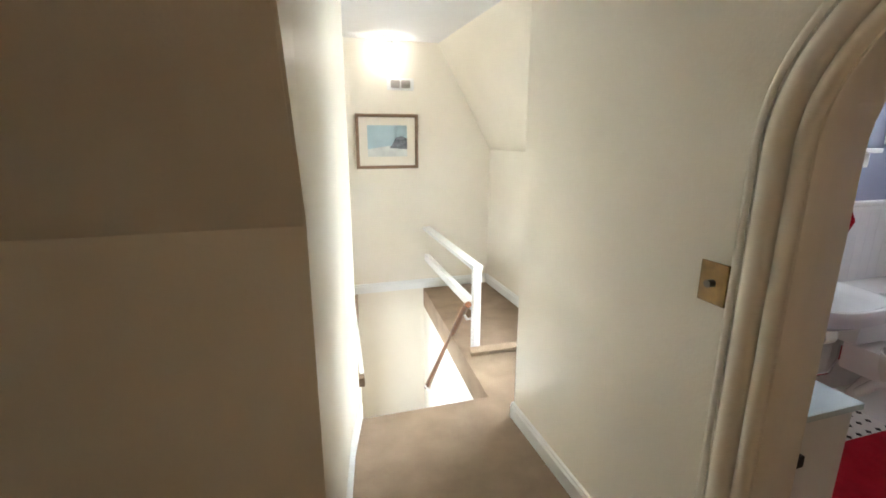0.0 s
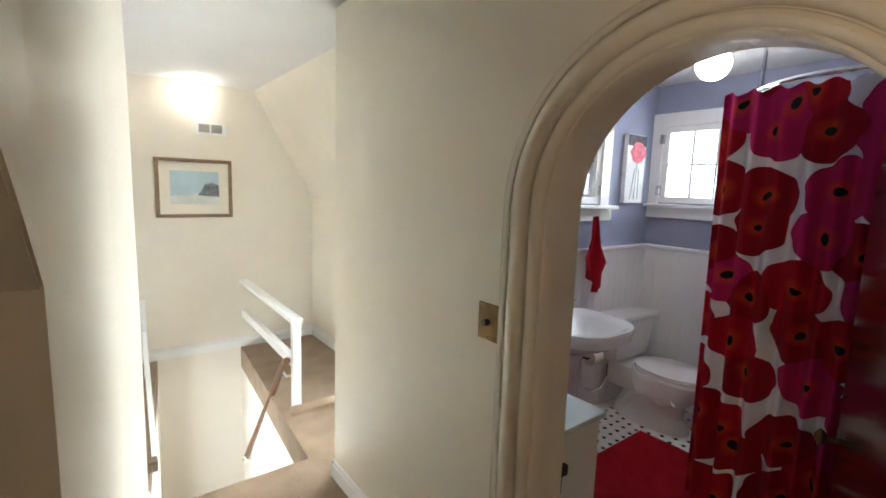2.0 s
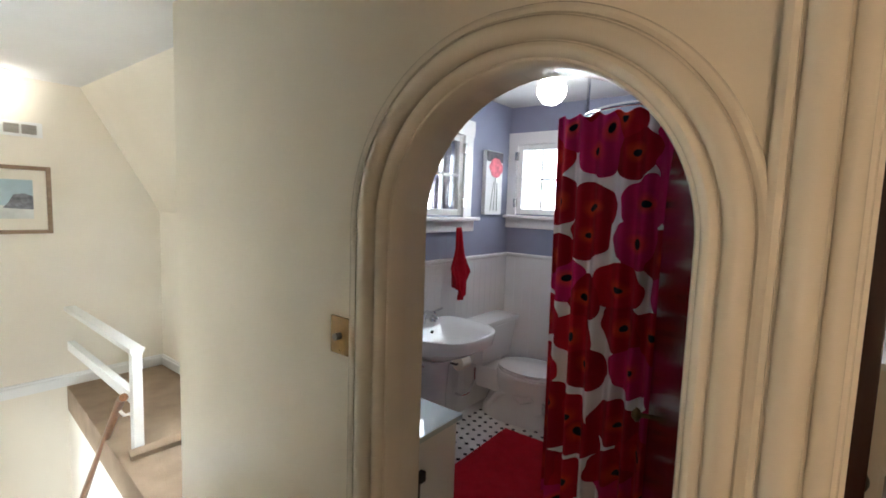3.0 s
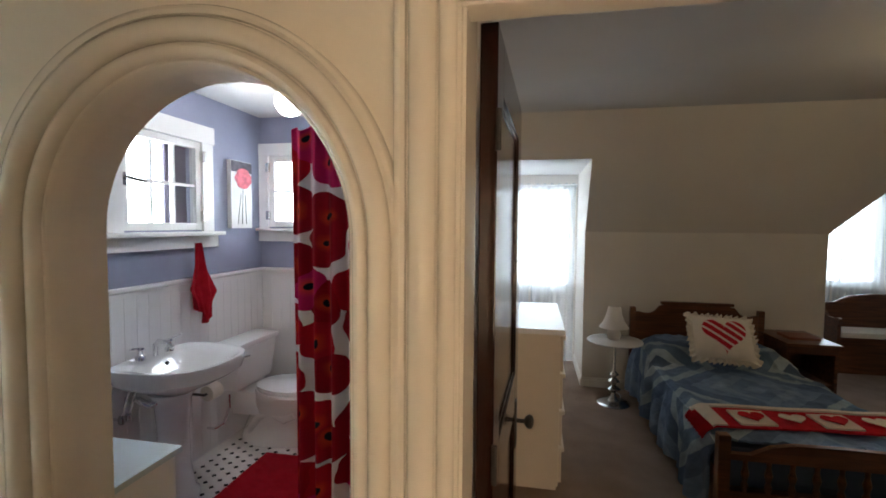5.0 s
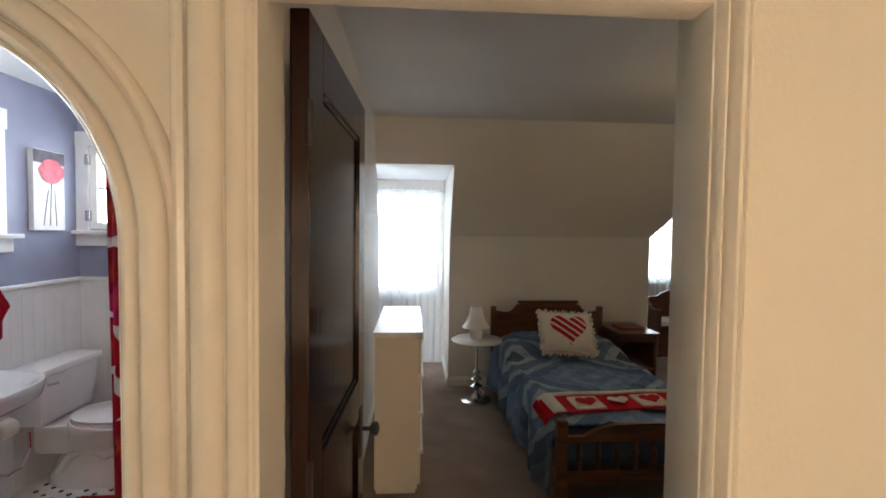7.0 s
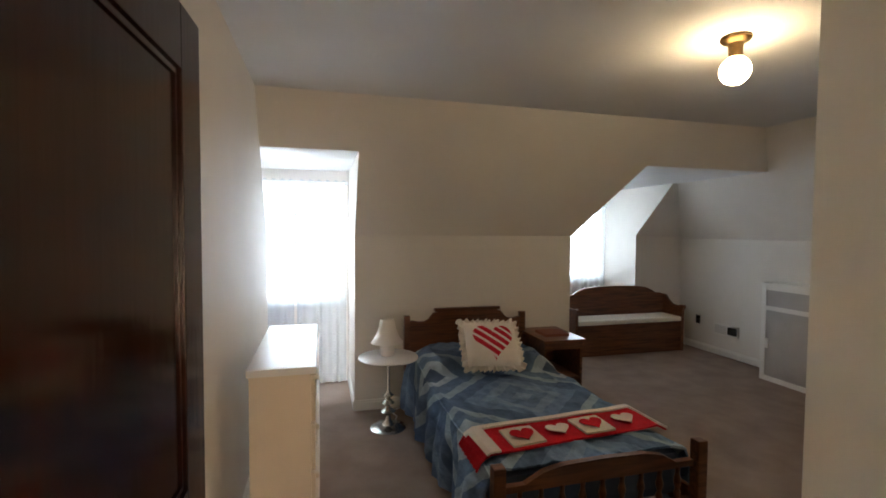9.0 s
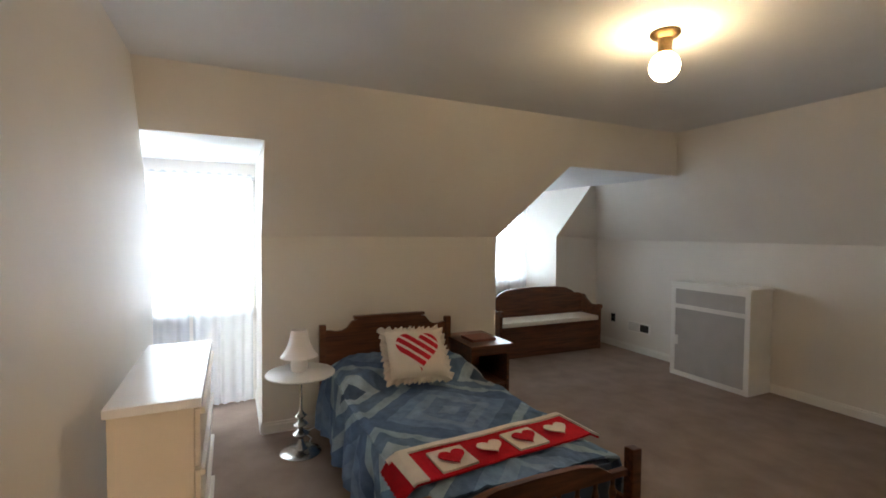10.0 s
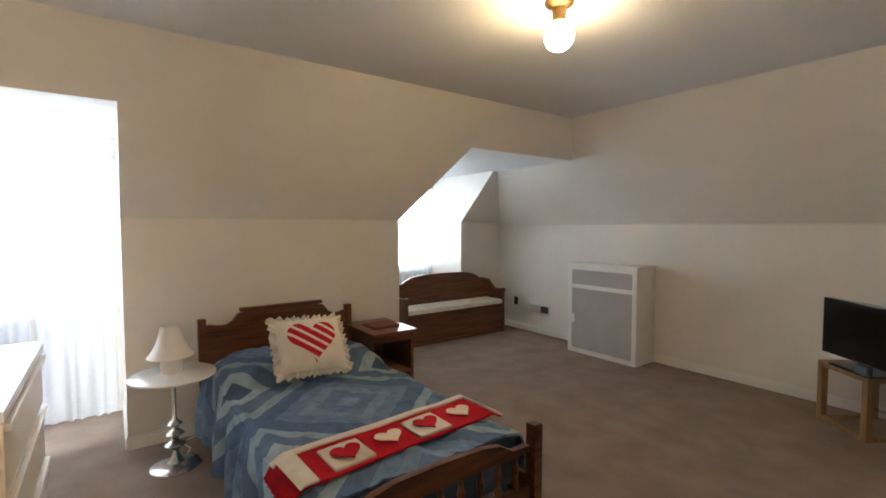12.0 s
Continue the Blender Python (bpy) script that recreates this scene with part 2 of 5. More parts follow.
def casing_ring(profile):
    """Moulded casing swept round the arch and down to the floor, a little narrower over the crown and beside the
    bedroom door; profile of (distance out, thickness)."""
    bm = bmesh.new()
    rows = []
    for r, t in profile:
        line = [(ARCH_Y + ARCH_R + r * 1.24, 0.0)]
        for k in range(65):
            a = math.pi * k / 64
            q = ARCH_R + r * (0.88 + 0.36 * max(0.0, math.cos(a)) if r > 0 else 1.0)
            line.append((ARCH_Y + q * math.cos(a), SPRING + q * math.sin(a)))
        line.append((ARCH_Y - ARCH_R - r * 0.88, 0.0))
        rows.append([bm.verts.new((1.12 - t, y, z)) for y, z in line])
    for a, b in zip(rows, rows[1:]):
        for k in range(len(a) - 1):
            bm.faces.new((a[k], a[k + 1], b[k + 1], b[k]))
    bmesh.ops.recalc_face_normals(bm, faces=bm.faces[:])
    return bm


# inner bead, quirk, broad round, quirk, outer fillet
MOULD = [(-0.020, -0.05), (-0.020, 0.004), (-0.016, 0.010), (-0.010, 0.010), (-0.008, 0.019), (-0.002, 0.026), (0.007, 0.030), (0.016, 0.028), (0.021, 0.023), (0.022, 0.013),
         (0.027, 0.013), (0.028, 0.025), (0.036, 0.036), (0.046, 0.042), (0.058, 0.042), (0.069, 0.036), (0.076, 0.027), (0.077, 0.014), (0.082, 0.014), (0.083, 0.025),
         (0.092, 0.029), (0.101, 0.026), (0.106, 0.018), (0.106, 0.0)]
setting("arch_casing", casing_ring(MOULD), TRIM, "ivory painted moulded casing round the arched opening", "trim", smooth=True)


def straight_casing(y, out, z0, z1, width=1.0):
    bm = bmesh.new()
    rows = [[bm.verts.new((1.12 - t - 0.003, y + out * r * width, z)) for z in (z0, z1)] for r, t in MOULD]
    for a, b in zip(rows, rows[1:]):
        bm.faces.new((a[0], a[1], b[1], b[0]))
    bmesh.ops.recalc_face_normals(bm, faces=bm.faces[:])
    return bm


setting("door_casing_north", straight_casing(DOOR_N + 0.012, 1, 0, DOOR_H + 0.05, 1.02), TRIM, "ivory painted moulded door casing", "trim", smooth=True)
setting("door_casing_south", straight_casing(-0.747, -1, 0, DOOR_H + 0.05, 0.53), TRIM, "ivory painted moulded door casing", "trim", smooth=True)
bm = bmesh.new()
rows = [[bm.verts.new((1.12 - t - 0.001, y, 1.965 + r)) for y in (-0.79, DOOR_N + 0.12)] for r, t in MOULD]
for a, b in zip(rows, rows[1:]):
    bm.faces.new((a[0], a[1], b[1], b[0]))
setting("door_casing_head", bm, TRIM, "ivory painted moulded head of the door casing", "trim", smooth=True)
bm = bmesh.new()
add_box(bm, 1.112, 1.268, DOOR_N - 0.014, DOOR_N, 0, DOOR_H)
add_box(bm, 1.112, 1.268, DOOR_S, DOOR_S + 0.014, 0, DOOR_H)
add_box(bm, 1.112, 1.268, DOOR_S + 0.014, DOOR_N - 0.014, DOOR_H - 0.014, DOOR_H)
add_box(bm, 1.19, 1.222, DOOR_S + 0.014, DOOR_N - 0.014, DOOR_H - 0.026, DOOR_H - 0.014)
setting("door_jamb", bm, TRIM, "ivory painted door jamb with a stop", "trim")

# hall: floor, walls, slopes, ceiling
EAST_WELL = ((1.065, 2.60), (1.21, 4.74))
WEST_WELL = ((0.27, 2.60), (0.52, 4.74))
bm = bmesh.new()
add_box(bm, -1.5, 1.12, -1.6, 2.36, -0.2, 0)
add_prism(bm, [(0.0, 2.36, 0), (1.95, 2.36, 0), (1.95, 2.6, 0), (0.0, 2.6, 0)], (0, 0, -0.2))
add_prism(bm, [(1.065, 2.6, 0), (1.95, 2.6, 0), (1.95, 4.74, 0), (1.21, 4.74, 0)], (0, 0, -0.2))
add_prism(bm, [(0.0, 2.6, 0), (0.27, 2.6, 0), (0.52, 4.74, 0), (0.0, 4.74, 0)], (0, 0, -0.2))
add_box(bm, 1.12, 1.26, DOOR_S, ARCH_Y + ARCH_R, -0.2, -0.001)
setting("floor_hall", bm, CARPET, "tan carpet of the hall and the stair landing", "floor")
bm = bmesh.new()
add_prism(bm, [(1.145, 3.12, 0.004), (1.95, 3.10, 0.004), (1.95, 3.14, 0.03), (1.145, 3.16, 0.03)], (0, 0, 0.03))
setting("landing_edge", bm, CARPET, "low carpeted edge across the landing", "trim")
bm = bmesh.new()
add_box(bm, 0.0, 1.95, 4.74, 4.86, -2.5, TOP)
setting("wall_hall_north", bm, CREAM, "cream plaster end wall above the stairs", "wall")
bm = bmesh.new()
add_prism(bm, [(1.068, 2.6, -0.2), (1.213, 4.74, -0.2), (1.213, 4.74, -2.5), (1.068, 2.6, -2.5)], (0.1, 0, 0))
add_prism(bm, [(0.267, 2.6, -0.2), (0.31, 2.97, -0.2), (0.31, 2.97, -2.5), (0.267, 2.6, -2.5)], (-0.1, 0, 0))
add_prism(bm, [(0.31, 2.97, -1.5), (0.462, 4.27, -1.5), (0.462, 4.27, -2.5), (0.31, 2.97, -2.5)], (-0.1, 0, 0))
add_prism(bm, [(0.462, 4.27, -0.2), (0.517, 4.74, -0.2), (0.517, 4.74, -2.5), (0.462, 4.27, -2.5)], (-0.1, 0, 0))
add_box(bm, 0.2, 1.2, 2.45, 2.597, -2.5, -0.2)
setting("wall_stairwell", bm, CREAM, "cream walls of the stairwell below the landing", "wall")
setting("floor_below_stairs", box(0.1, 1.4, 2.4, 4.86, -2.6, -2.5), CARPET, "tan carpet at the foot of the stairs", "floor")
# side wall of the passage to the stairs, a little splayed
WEST = [(0.062, 1.43), (0.20, 2.30), (0.285, 2.62), (0.41, 4.74)]
bm = bmesh.new()
for (xa, ya), (xb, yb) in zip(WEST, WEST[1:]):
    add_prism(bm, [(xa, ya, -0.1), (xb, yb, -0.1), (xb, yb, TOP), (xa, ya, TOP)], (-0.12, 0, 0))
add_prism(bm, [(0.062, 1.43, 1.35), (0.062, 1.43, TOP), (0.004, 0.1, TOP), (0.004, 0.1, 2.55)], (-0.06, 0.02, 0))
setting("wall_hall_west", bm, CREAM, "cream plaster wall beside the stair passage", "wall")
bm = bmesh.new()
add_box(bm, -1.5, -0.058, 1.43, 1.55, -0.1, 1.345)
add_prism(bm, [(-1.5, 1.43, 1.345), (0.055, 1.43, 1.345), (0.0, 0.2, 2.452), (-1.5, 0.2, 2.452)], (0, 0.07, 0.08))
setting("wall_hall_knee", bm, CREAM, "cream knee wall and sloping ceiling in the shade", "wall")
bm = bmesh.new()
add_box(bm, -1.6, -1.5, -0.3, 1.55, -0.1, TOP)
# opening for the added fill window
add_box(bm, -1.6, -1.5, -1.6, -0.3, -0.1, 0.6)
add_box(bm, -1.6, -1.5, -1.6, -0.3, 1.9, TOP)
add_box(bm, -1.6, -1.5, -1.6, -1.35, 0.6, 1.9)
# added partition out of view, shades the knee wall from the west fill
add_box(bm, -1.5, -0.18, -0.04, 0.04, -0.1, TOP)
add_box(bm, -1.6, 1.12, -1.7, -1.6, -0.1, TOP)
setting("wall_hall_back", bm, CREAM, "plain cream plaster walls out of view, with an added light-blocking partition", "wall")
# east side of the landing: low wall with a window, steep slope above
bm = bmesh.new()
add_box(bm, 1.93, 2.05, 2.36, 4.74, -0.1, 0.45)
add_box(bm, 1.93, 2.05, 3.30, 4.74, 0.45, 1.43)
add_box(bm, 1.93, 2.05, 2.36, 2.46, 0.45, 1.43)
add_box(bm, 1.93, 2.05, 2.46, 3.30, 1.33, 1.43)
add_prism(bm, [(1.93, 2.36, 1.43), (1.93, 4.74, 1.43), (1.376, 4.74, 2.415), (1.376, 2.36, 2.415)], (0.08, 0, 0.05))
setting("wall_landing_east", bm, CREAM, "cream low wall and steep ceiling slope beside the landing", "wall")
setting("wall_landing_south", box(1.26, 2.05, 2.24, 2.36, -0.1, TOP), CREAM, "cream plaster wall of the landing", "wall")
setting("ceiling_hall", box(-1.6, 2.0, -1.7, 4.86, 2.415, 2.5), CEILING, "white painted ceiling of the hall", "ceiling")


def baseboard(name, a, b, side, h=0.1, t=0.016, mat=WHITE):
    """A skirting board from a to b; side: the vector into the room."""
    a, b, s = Vector((*a, 0)), Vector((*b, 0)), Vector((*side, 0)).normalized()
    prof = [(0.0, 0.002), (t, 0.002), (t, h * 0.72), (t * 0.55, h * 0.82), (t * 0.55, h * 0.94), (0.0, h)]
    d = b - a
    return setting(name, prism([a + s * u + Vector((0, 0, z)) for u, z in prof], d), mat, "white painted baseboard", "baseboard")


baseboard("baseboard_hall_east", (1.12, ARCH_Y + ARCH_R + 0.107), (1.12, 2.372), (-1, 0))
baseboard("baseboard_hall_corner", (1.104, 2.361), (1.9, 2.361), (0, 1))
baseboard("baseboard_passage", (0.205, 2.30), (0.285, 2.62), (1, -0.2))
baseboard("baseboard_passage_near", (0.065, 1.43), (0.205, 2.30), (1, -0.16))
baseboard("baseboard_landing", (1.93, 2.38), (1.93, 4.74), (-1, 0))
baseboard("baseboard_landing_north", (0.41, 4.74), (1.914, 4.74), (0, -1))
baseboard("baseboard_hall_south", (1.12, -1.6), (1.12, DOOR_S - 0.09), (-1, 0))

# bedroom: floor, walls, slopes, alcove, dormers
setting("floor_bedroom", box(1.26, 7.0, -5.2, 0.6, -0.2, 0), CARPET_BED, "taupe wall-to-wall bedroom carpet", "floor")
CR, KX, TX, TZ = 1.50, 4.82, 4.165, 2.49
SX, SZ = 4.40, 2.135
bm = bmesh.new()
add_prism(bm, [(1.26, 0.12, -0.1), (KX, 0.12, -0.1), (KX, 0.12, CR), (TX, 0.12, TZ), (TX, 0.12, TOP), (1.26, 0.12, TOP)], (0, 0.08, 0))
setting("wall_bedroom_north", bm, CREAM_BED, "pale cream plaster bedroom wall", "wall")
bm = bmesh.new()
add_box(bm, KX, KX + 0.1, -2.61, -0.653, -0.1, CR)
setting("wall_bedroom_knee", bm, CREAM_BED, "pale cream knee wall behind the bed", "wall")
bm = bmesh.new()
sh = (0.07, 0, 0.05)
add_prism(bm, [(KX, -0.653, CR), (KX, -2.61, CR), (SX, -3.11, SZ), (SX, -0.653, SZ)], sh)
add_prism(bm, [(SX, 0.12, SZ), (SX, -4.49, SZ), (TX, -4.16, TZ), (TX, 0.12, TZ)], sh)
setting("ceiling_slope_east", bm, CREAM_BED, "pale cream sloping ceiling above the bed", "ceiling")
setting("ceiling_bedroom", prism([(1.26, 0.12, TZ), (TX + 0.05, 0.12, TZ), (TX + 0.05, -4.16, TZ), (1.26, -4.16, TZ)], (0, 0, 0.1)), CEILING, "off-white painted bedroom ceiling", "ceiling")
bm = bmesh.new()
add_box(bm, 1.12, 6.4, -5.28, -5.16, -0.1, 1.46)
add_prism(bm, [(1.26, -5.16, 1.46), (6.2, -5.16, 1.46), (5.55, -4.49, SZ), (SX, -4.49, SZ), (TX, -4.16, TZ), (1.26, -4.16, TZ)], (0, -0.07, 0.07))
setting("wall_bedroom_south", bm, CREAM_BED, "pale cream low wall with a sloping ceiling above", "wall")
bm = bmesh.new()
add_box(bm, KX + 0.1, 6.3, -2.61, -2.53, -0.1, CR)
add_prism(bm, [(KX, -2.61, CR), (6.2, -2.61, CR), (5.6, -3.11, SZ), (SX, -3.11, SZ)], (0, 0.07, 0.07))
setting("wall_alcove_north", bm, CREAM_BED, "pale cream wall and slope of the alcove", "wall")
setting("ceiling_alcove", prism([(SX, -3.11, SZ), (SX, -4.49, SZ), (7.0, -4.49, SZ), (7.0, -3.11, SZ)], (0, 0, 0.07)), CEILING, "white flat ceiling of the alcove", "ceiling")
bm = bmesh.new()
add_box(bm, 6.2, 6.3, -5.16, -4.50, -0.1, CR)
add_box(bm, 6.2, 6.3, -3.07, -2.61, -0.1, CR)
add_prism(bm, [(6.2, -4.50, CR), (6.2, -5.16, CR - 0.03), (5.55, -4.50, SZ)], (0.07, 0, 0.06))
setting("wall_alcove_east", bm, CREAM_BED, "pale cream knee wall of the alcove", "wall")
for nm, y0, y1, x0, x1, kx, hx in (("dormer_near", -0.573, 0.46, 4.82, 5.65, KX, SX), ("dormer_far", -4.42, -3.15, 6.2, 6.95, 6.2, 5.55)):
    bm = bmesh.new()
    for y, d in ((y0, -0.08), (y1, 0.08)):
        add_prism(bm, [(kx, y, -0.1), (x1, y, -0.1), (x1, y, SZ), (hx, y, SZ), (kx, y, CR)], (0, d, 0))
    add_box(bm, x1, x1 + 0.1, y0 - 0.08, y1 + 0.08, -0.1, 0.84)
    add_box(bm, x1, x1 + 0.1, y0 - 0.08, y1 + 0.08, 2.0, SZ + 0.1)
    add_box(bm, x1, x1 + 0.1, y0 - 0.08, y0 + 0.06, 0.84, 2.0)
    add_box(bm, x1, x1 + 0.1, y1 - 0.06, y1 + 0.08, 0.84, 2.0)
    setting("wall_" + nm, bm, CREAM_BED, "pale cream cheeks and window wall of a dormer", "wall")
setting("ceiling_dormer", box(SX, 5.75, -0.6, 0.5, SZ, SZ + 0.07), CEILING, "white flat ceiling of the dormer", "ceiling")
IV = material("ivory_satin_paint", (0.78, 0.75, 0.70), 0.4, spread=0.03)
baseboard("baseboard_bed_knee", (KX, -0.573), (KX, -2.61), (-1, 0), 0.09, 0.014, IV)
baseboard("baseboard_bed_south", (1.26, -5.16), (6.2, -5.16), (0, 1), 0.09, 0.014, IV)
baseboard("baseboard_bed_north", (1.26, 0.12), (KX, 0.12), (0, -1), 0.09, 0.014, IV)
baseboard("baseboard_dormer", (KX + 0.014, -0.573), (5.65, -0.573), (0, 1), 0.09, 0.014, IV)
baseboard("baseboard_dormer_window", (5.65, -0.559), (5.65, 0.46), (-1, 0), 0.09, 0.014, IV)

# bathroom
BX, BY = 3.60, 2.07
setting("floor_bathroom", box(1.26, 3.7, 0.2, 2.2, -0.2, 0), TILE, "white mosaic tile floor with black dots", "floor")
bm = bmesh.new()
NW = (2.36, 2.89, 1.545, 2.045)
add_box(bm, 1.26, 3.7, BY, BY + 0.12, -0.1, NW[2])
add_box(bm, 1.26, 3.7, BY, BY + 0.12, NW[3], TOP)
add_box(bm, 1.26, NW[0], BY, BY + 0.12, NW[2], NW[3])
add_box(bm, NW[1], 3.7, BY, BY + 0.12, NW[2], NW[3])
setting("wall_bathroom_north", bm, BLUE_WALL, "grey-blue painted bathroom wall", "wall")
bm = bmesh.new()
EW = (1.40, 1.99, 1.56, 2.07)
add_box(bm, BX, BX + 0.12, 0.24, BY, -0.1, EW[2])
add_box(bm, BX, BX + 0.12, 0.24, BY, EW[3], TOP)
add_box(bm, BX, BX + 0.12, 0.24, EW[0], EW[2], EW[3])
add_box(bm, BX, BX + 0.12, EW[1], BY, EW[2], EW[3])
setting("wall_bathroom_east", bm, BLUE_WALL, "grey-blue painted bathroom wall", "wall")
setting("wall_bathroom_south", box(1.26, 3.7, 0.2, 0.24, -0.1, TOP), BLUE_WALL, "grey-blue painted bathroom wall", "wall")
setting("wall_bathroom_west", box(1.2605, 1.275, ARCH_Y + ARCH_R + 0.02, BY, -0.1, TOP), BLUE_WALL, "grey-blue painted bathroom wall", "wall")
setting("ceiling_bathroom", box(1.26, 3.7, 0.2, 2.2, 2.395, 2.48), CEILING, "white bathroom ceiling", "ceiling")

# ---- windows, daylight and lamps ----
def backdrop(name, bm, mat):
    return setting(name, bm, mat, "bright panel of daylight and leaves, or of added fill light, beyond an opening", "backdrop")


backdrop("backdrop_bedroom", box(6.1, 6.12, -1.1, 1.0, 0.5, 2.6), OUT_BED)
backdrop("backdrop_alcove", box(7.5, 7.52, -4.9, -2.7, 0.5, 2.6), OUT_BED)
backdrop("backdrop_bathroom_north", box(1.9, 3.4, 2.75, 2.77, 1.0, 2.6), OUT_BATH)
backdrop("backdrop_bathroom_east", box(4.2, 4.22, 0.8, 2.5, 1.0, 2.6), OUT_BATH)
backdrop("backdrop_stair", box(2.5, 2.52, 2.4, 3.4, 0.3, 1.6), OUT_STAIR)

# added glowing panel, fills the hall with warm light from out of view
backdrop("fill_panel_hall", box(-2.1, -2.08, -1.7, 0.0, 0.3, 2.2), WEST_GLOW)
backdrop("backdrop_well", box(-0.32, -0.3, 2.7, 4.5, -1.8, -0.21), OUT_WELL)


def window_unit(name, axis, at, a0, a1, z0, z1, inward, cols, rows, casing, sill=True, hinges=True, mat=WHITE, label="white painted casement window"):
    """A window in a wall across the given axis (0: the wall runs along y, 1: along x). inward: sign towards the room."""
    w = thing(name, (at, (a0 + a1) / 2, z0) if axis == 0 else ((a0 + a1) / 2, at, z0), label, "window")
    w["kind"] = "structure"

    def b(bm, d0, d1, u0, u1, v0, v1, bevel=0.0):
        d0, d1 = sorted((at + inward * d0, at + inward * d1))
        return add_box(bm, d0, d1, u0, u1, v0, v1, bevel) if axis == 0 else add_box(bm, u0, u1, d0, d1, v0, v1, bevel)

    if casing:
        c = casing
        fr = bmesh.new()
        b(fr, 0.001, 0.022, a0 - c, a0, z0 - 0.01, z1 + c, 0.004)
        b(fr, 0.001, 0.022, a1, a1 + c, z0 - 0.01, z1 + c, 0.004)
        b(fr, 0.002, 0.026, a0 - c - 0.012, a1 + c + 0.012, z1, z1 + c + 0.012, 0.004)
        part("casing", fr, mat, w)
    sash = bmesh.new()
    s = 0.045
    b(sash, -0.045, 0.004, a0, a0 + s, z0, z1, 0.004)
    b(sash, -0.045, 0.004, a1 - s, a1, z0, z1, 0.004)
    b(sash, -0.045, 0.0035, a0 + s, a1 - s, z0, z0 + s, 0.004)
    b(sash, -0.045, 0.0035, a0 + s, a1 - s, z1 - s, z1, 0.004)
    f = part("window_frame", sash, mat, w)
    for k in range(1, cols):
        u = a0 + s + (a1 - a0 - 2 * s) * k / cols
        part("glazing_bar", b(bmesh.new(), -0.036, -0.008, u - 0.009, u + 0.009, z0 + s, z1 - s, 0.003), mat, w)
    for k in range(1, rows):
        v = z0 + s + (z1 - z0 - 2 * s) * k / rows
        part("glazing_bar", b(bmesh.new(), -0.037, -0.007, a0 + s, a1 - s, v - 0.009, v + 0.009, 0.003), mat, w)
    pane = part("pane", b(bmesh.new(), -0.026, -0.022, a0 + s, a1 - s, z0 + s, z1 - s), GLASS, w)
    pane.visible_shadow = False
    if sill:
        sl = bmesh.new()
        b(sl, -0.04, 0.075, a0 - casing - 0.05, a1 + casing + 0.05, z0 - 0.035, z0 - 0.01, 0.006)
        b(sl, 0.001, 0.03, a0 - casing - 0.03, a1 + casing + 0.03, z0 - 0.115, z0 - 0.035, 0.008)
        part("window_sill", sl, mat, w)
    if hinges:
        for v in (z0 + 0.09, z1 - 0.09):
            for u in ((a1 + 0.004,) if hinges == 1 else (a1 + 0.004, a0 - 0.004)):
                part("hinge", b(bmesh.new(), 0.004, 0.03, u - 0.014, u + 0.014, v - 0.035, v + 0.035, 0.004), STEEL, w, "small worn metal hinge")
    return w


window_unit("window_1", 1, BY, NW[0] - 0.035, NW[1] + 0.035, NW[2] - 0.035, NW[3] + 0.035, -1, 3, 2, 0.10)
sh = thing("window_shutter", (2.795, BY + 0.09, NW[2]), "dark greyish purple wooden shutter outside the bathroom window", "shutter")
part("board", box(2.705, 2.885, BY + 0.075, BY + 0.098, NW[2], NW[3], bevel=0.003), material("purple_grey_paint", (0.12, 0.10, 0.14), 0.6, spread=0.1), sh)
for k in range(9):
    z = NW[2] + 0.04 + 0.05 * k
    part("slat", box(2.725, 2.865, BY + 0.068, BY + 0.075, z, z + 0.034, bevel=0.002), bpy.data.materials["purple_grey_paint"], sh)
wl = thing("window_latch", (2.345, BY - 0.02, 1.79), "dark metal casement latch on the window frame", "latch")
part("plate", box(2.330, 2.360, BY - 0.012, BY - 0.004, 1.755, 1.825, bevel=0.002), STEEL, wl)
part("lever", tube([(2.345, BY - 0.012, 1.80), (2.345, BY - 0.04, 1.80), (2.40, BY - 0.05, 1.785), (2.445, BY - 0.045, 1.78)], 0.007, 8), BLACK, wl, smooth=True)
wsc = thing("wall_sconce", (2.11, BY, 1.66), "small white glass wall light on a chrome arm, unlit", "wall light")
part("back_plate", tube([(2.11, BY - 0.001, 1.66), (2.11, BY - 0.014, 1.66)], 0.04, 24), CHROME, wsc)
part("arm", tube([(2.11, BY - 0.012, 1.66), (2.11, BY - 0.06, 1.64), (2.11, BY - 0.085, 1.60), (2.11, BY - 0.09, 1.625)], 0.007, 8), CHROME, wsc, smooth=True)
part("shade", lathe([(0.02, 0.0), (0.030, 0.01), (0.036, 0.05), (0.044, 0.13), (0.041, 0.13), (0.033, 0.05), (0.02, 0.015)], 2.11, BY - 0.09, 24, 1.62), PORCELAIN, wsc, "white glass shade", smooth=True)
window_unit("window_2", 0, BX, EW[0], EW[1] + 0.0, EW[2] - 0.03, EW[3] + 0.02, -1, 3, 2, 0.085)
window_unit("window_3", 0, 5.65, -0.51, 0.40, 0.84, 2.0, -1, 2, 4, 0.0, sill=False, hinges=0, label="white sash window behind sheer curtains")
window_unit("window_4", 0, 6.95, -4.35, -3.21, 0.84, 2.0, -1, 3, 4, 0.0, sill=False, hinges=0, label="white sash window behind sheer curtains")
window_unit("window_5", 0, 1.93, 2.46, 3.30, 0.45, 1.33, -1, 2, 2, 0.0, sill=False, hinges=0, label="white window beside the landing")
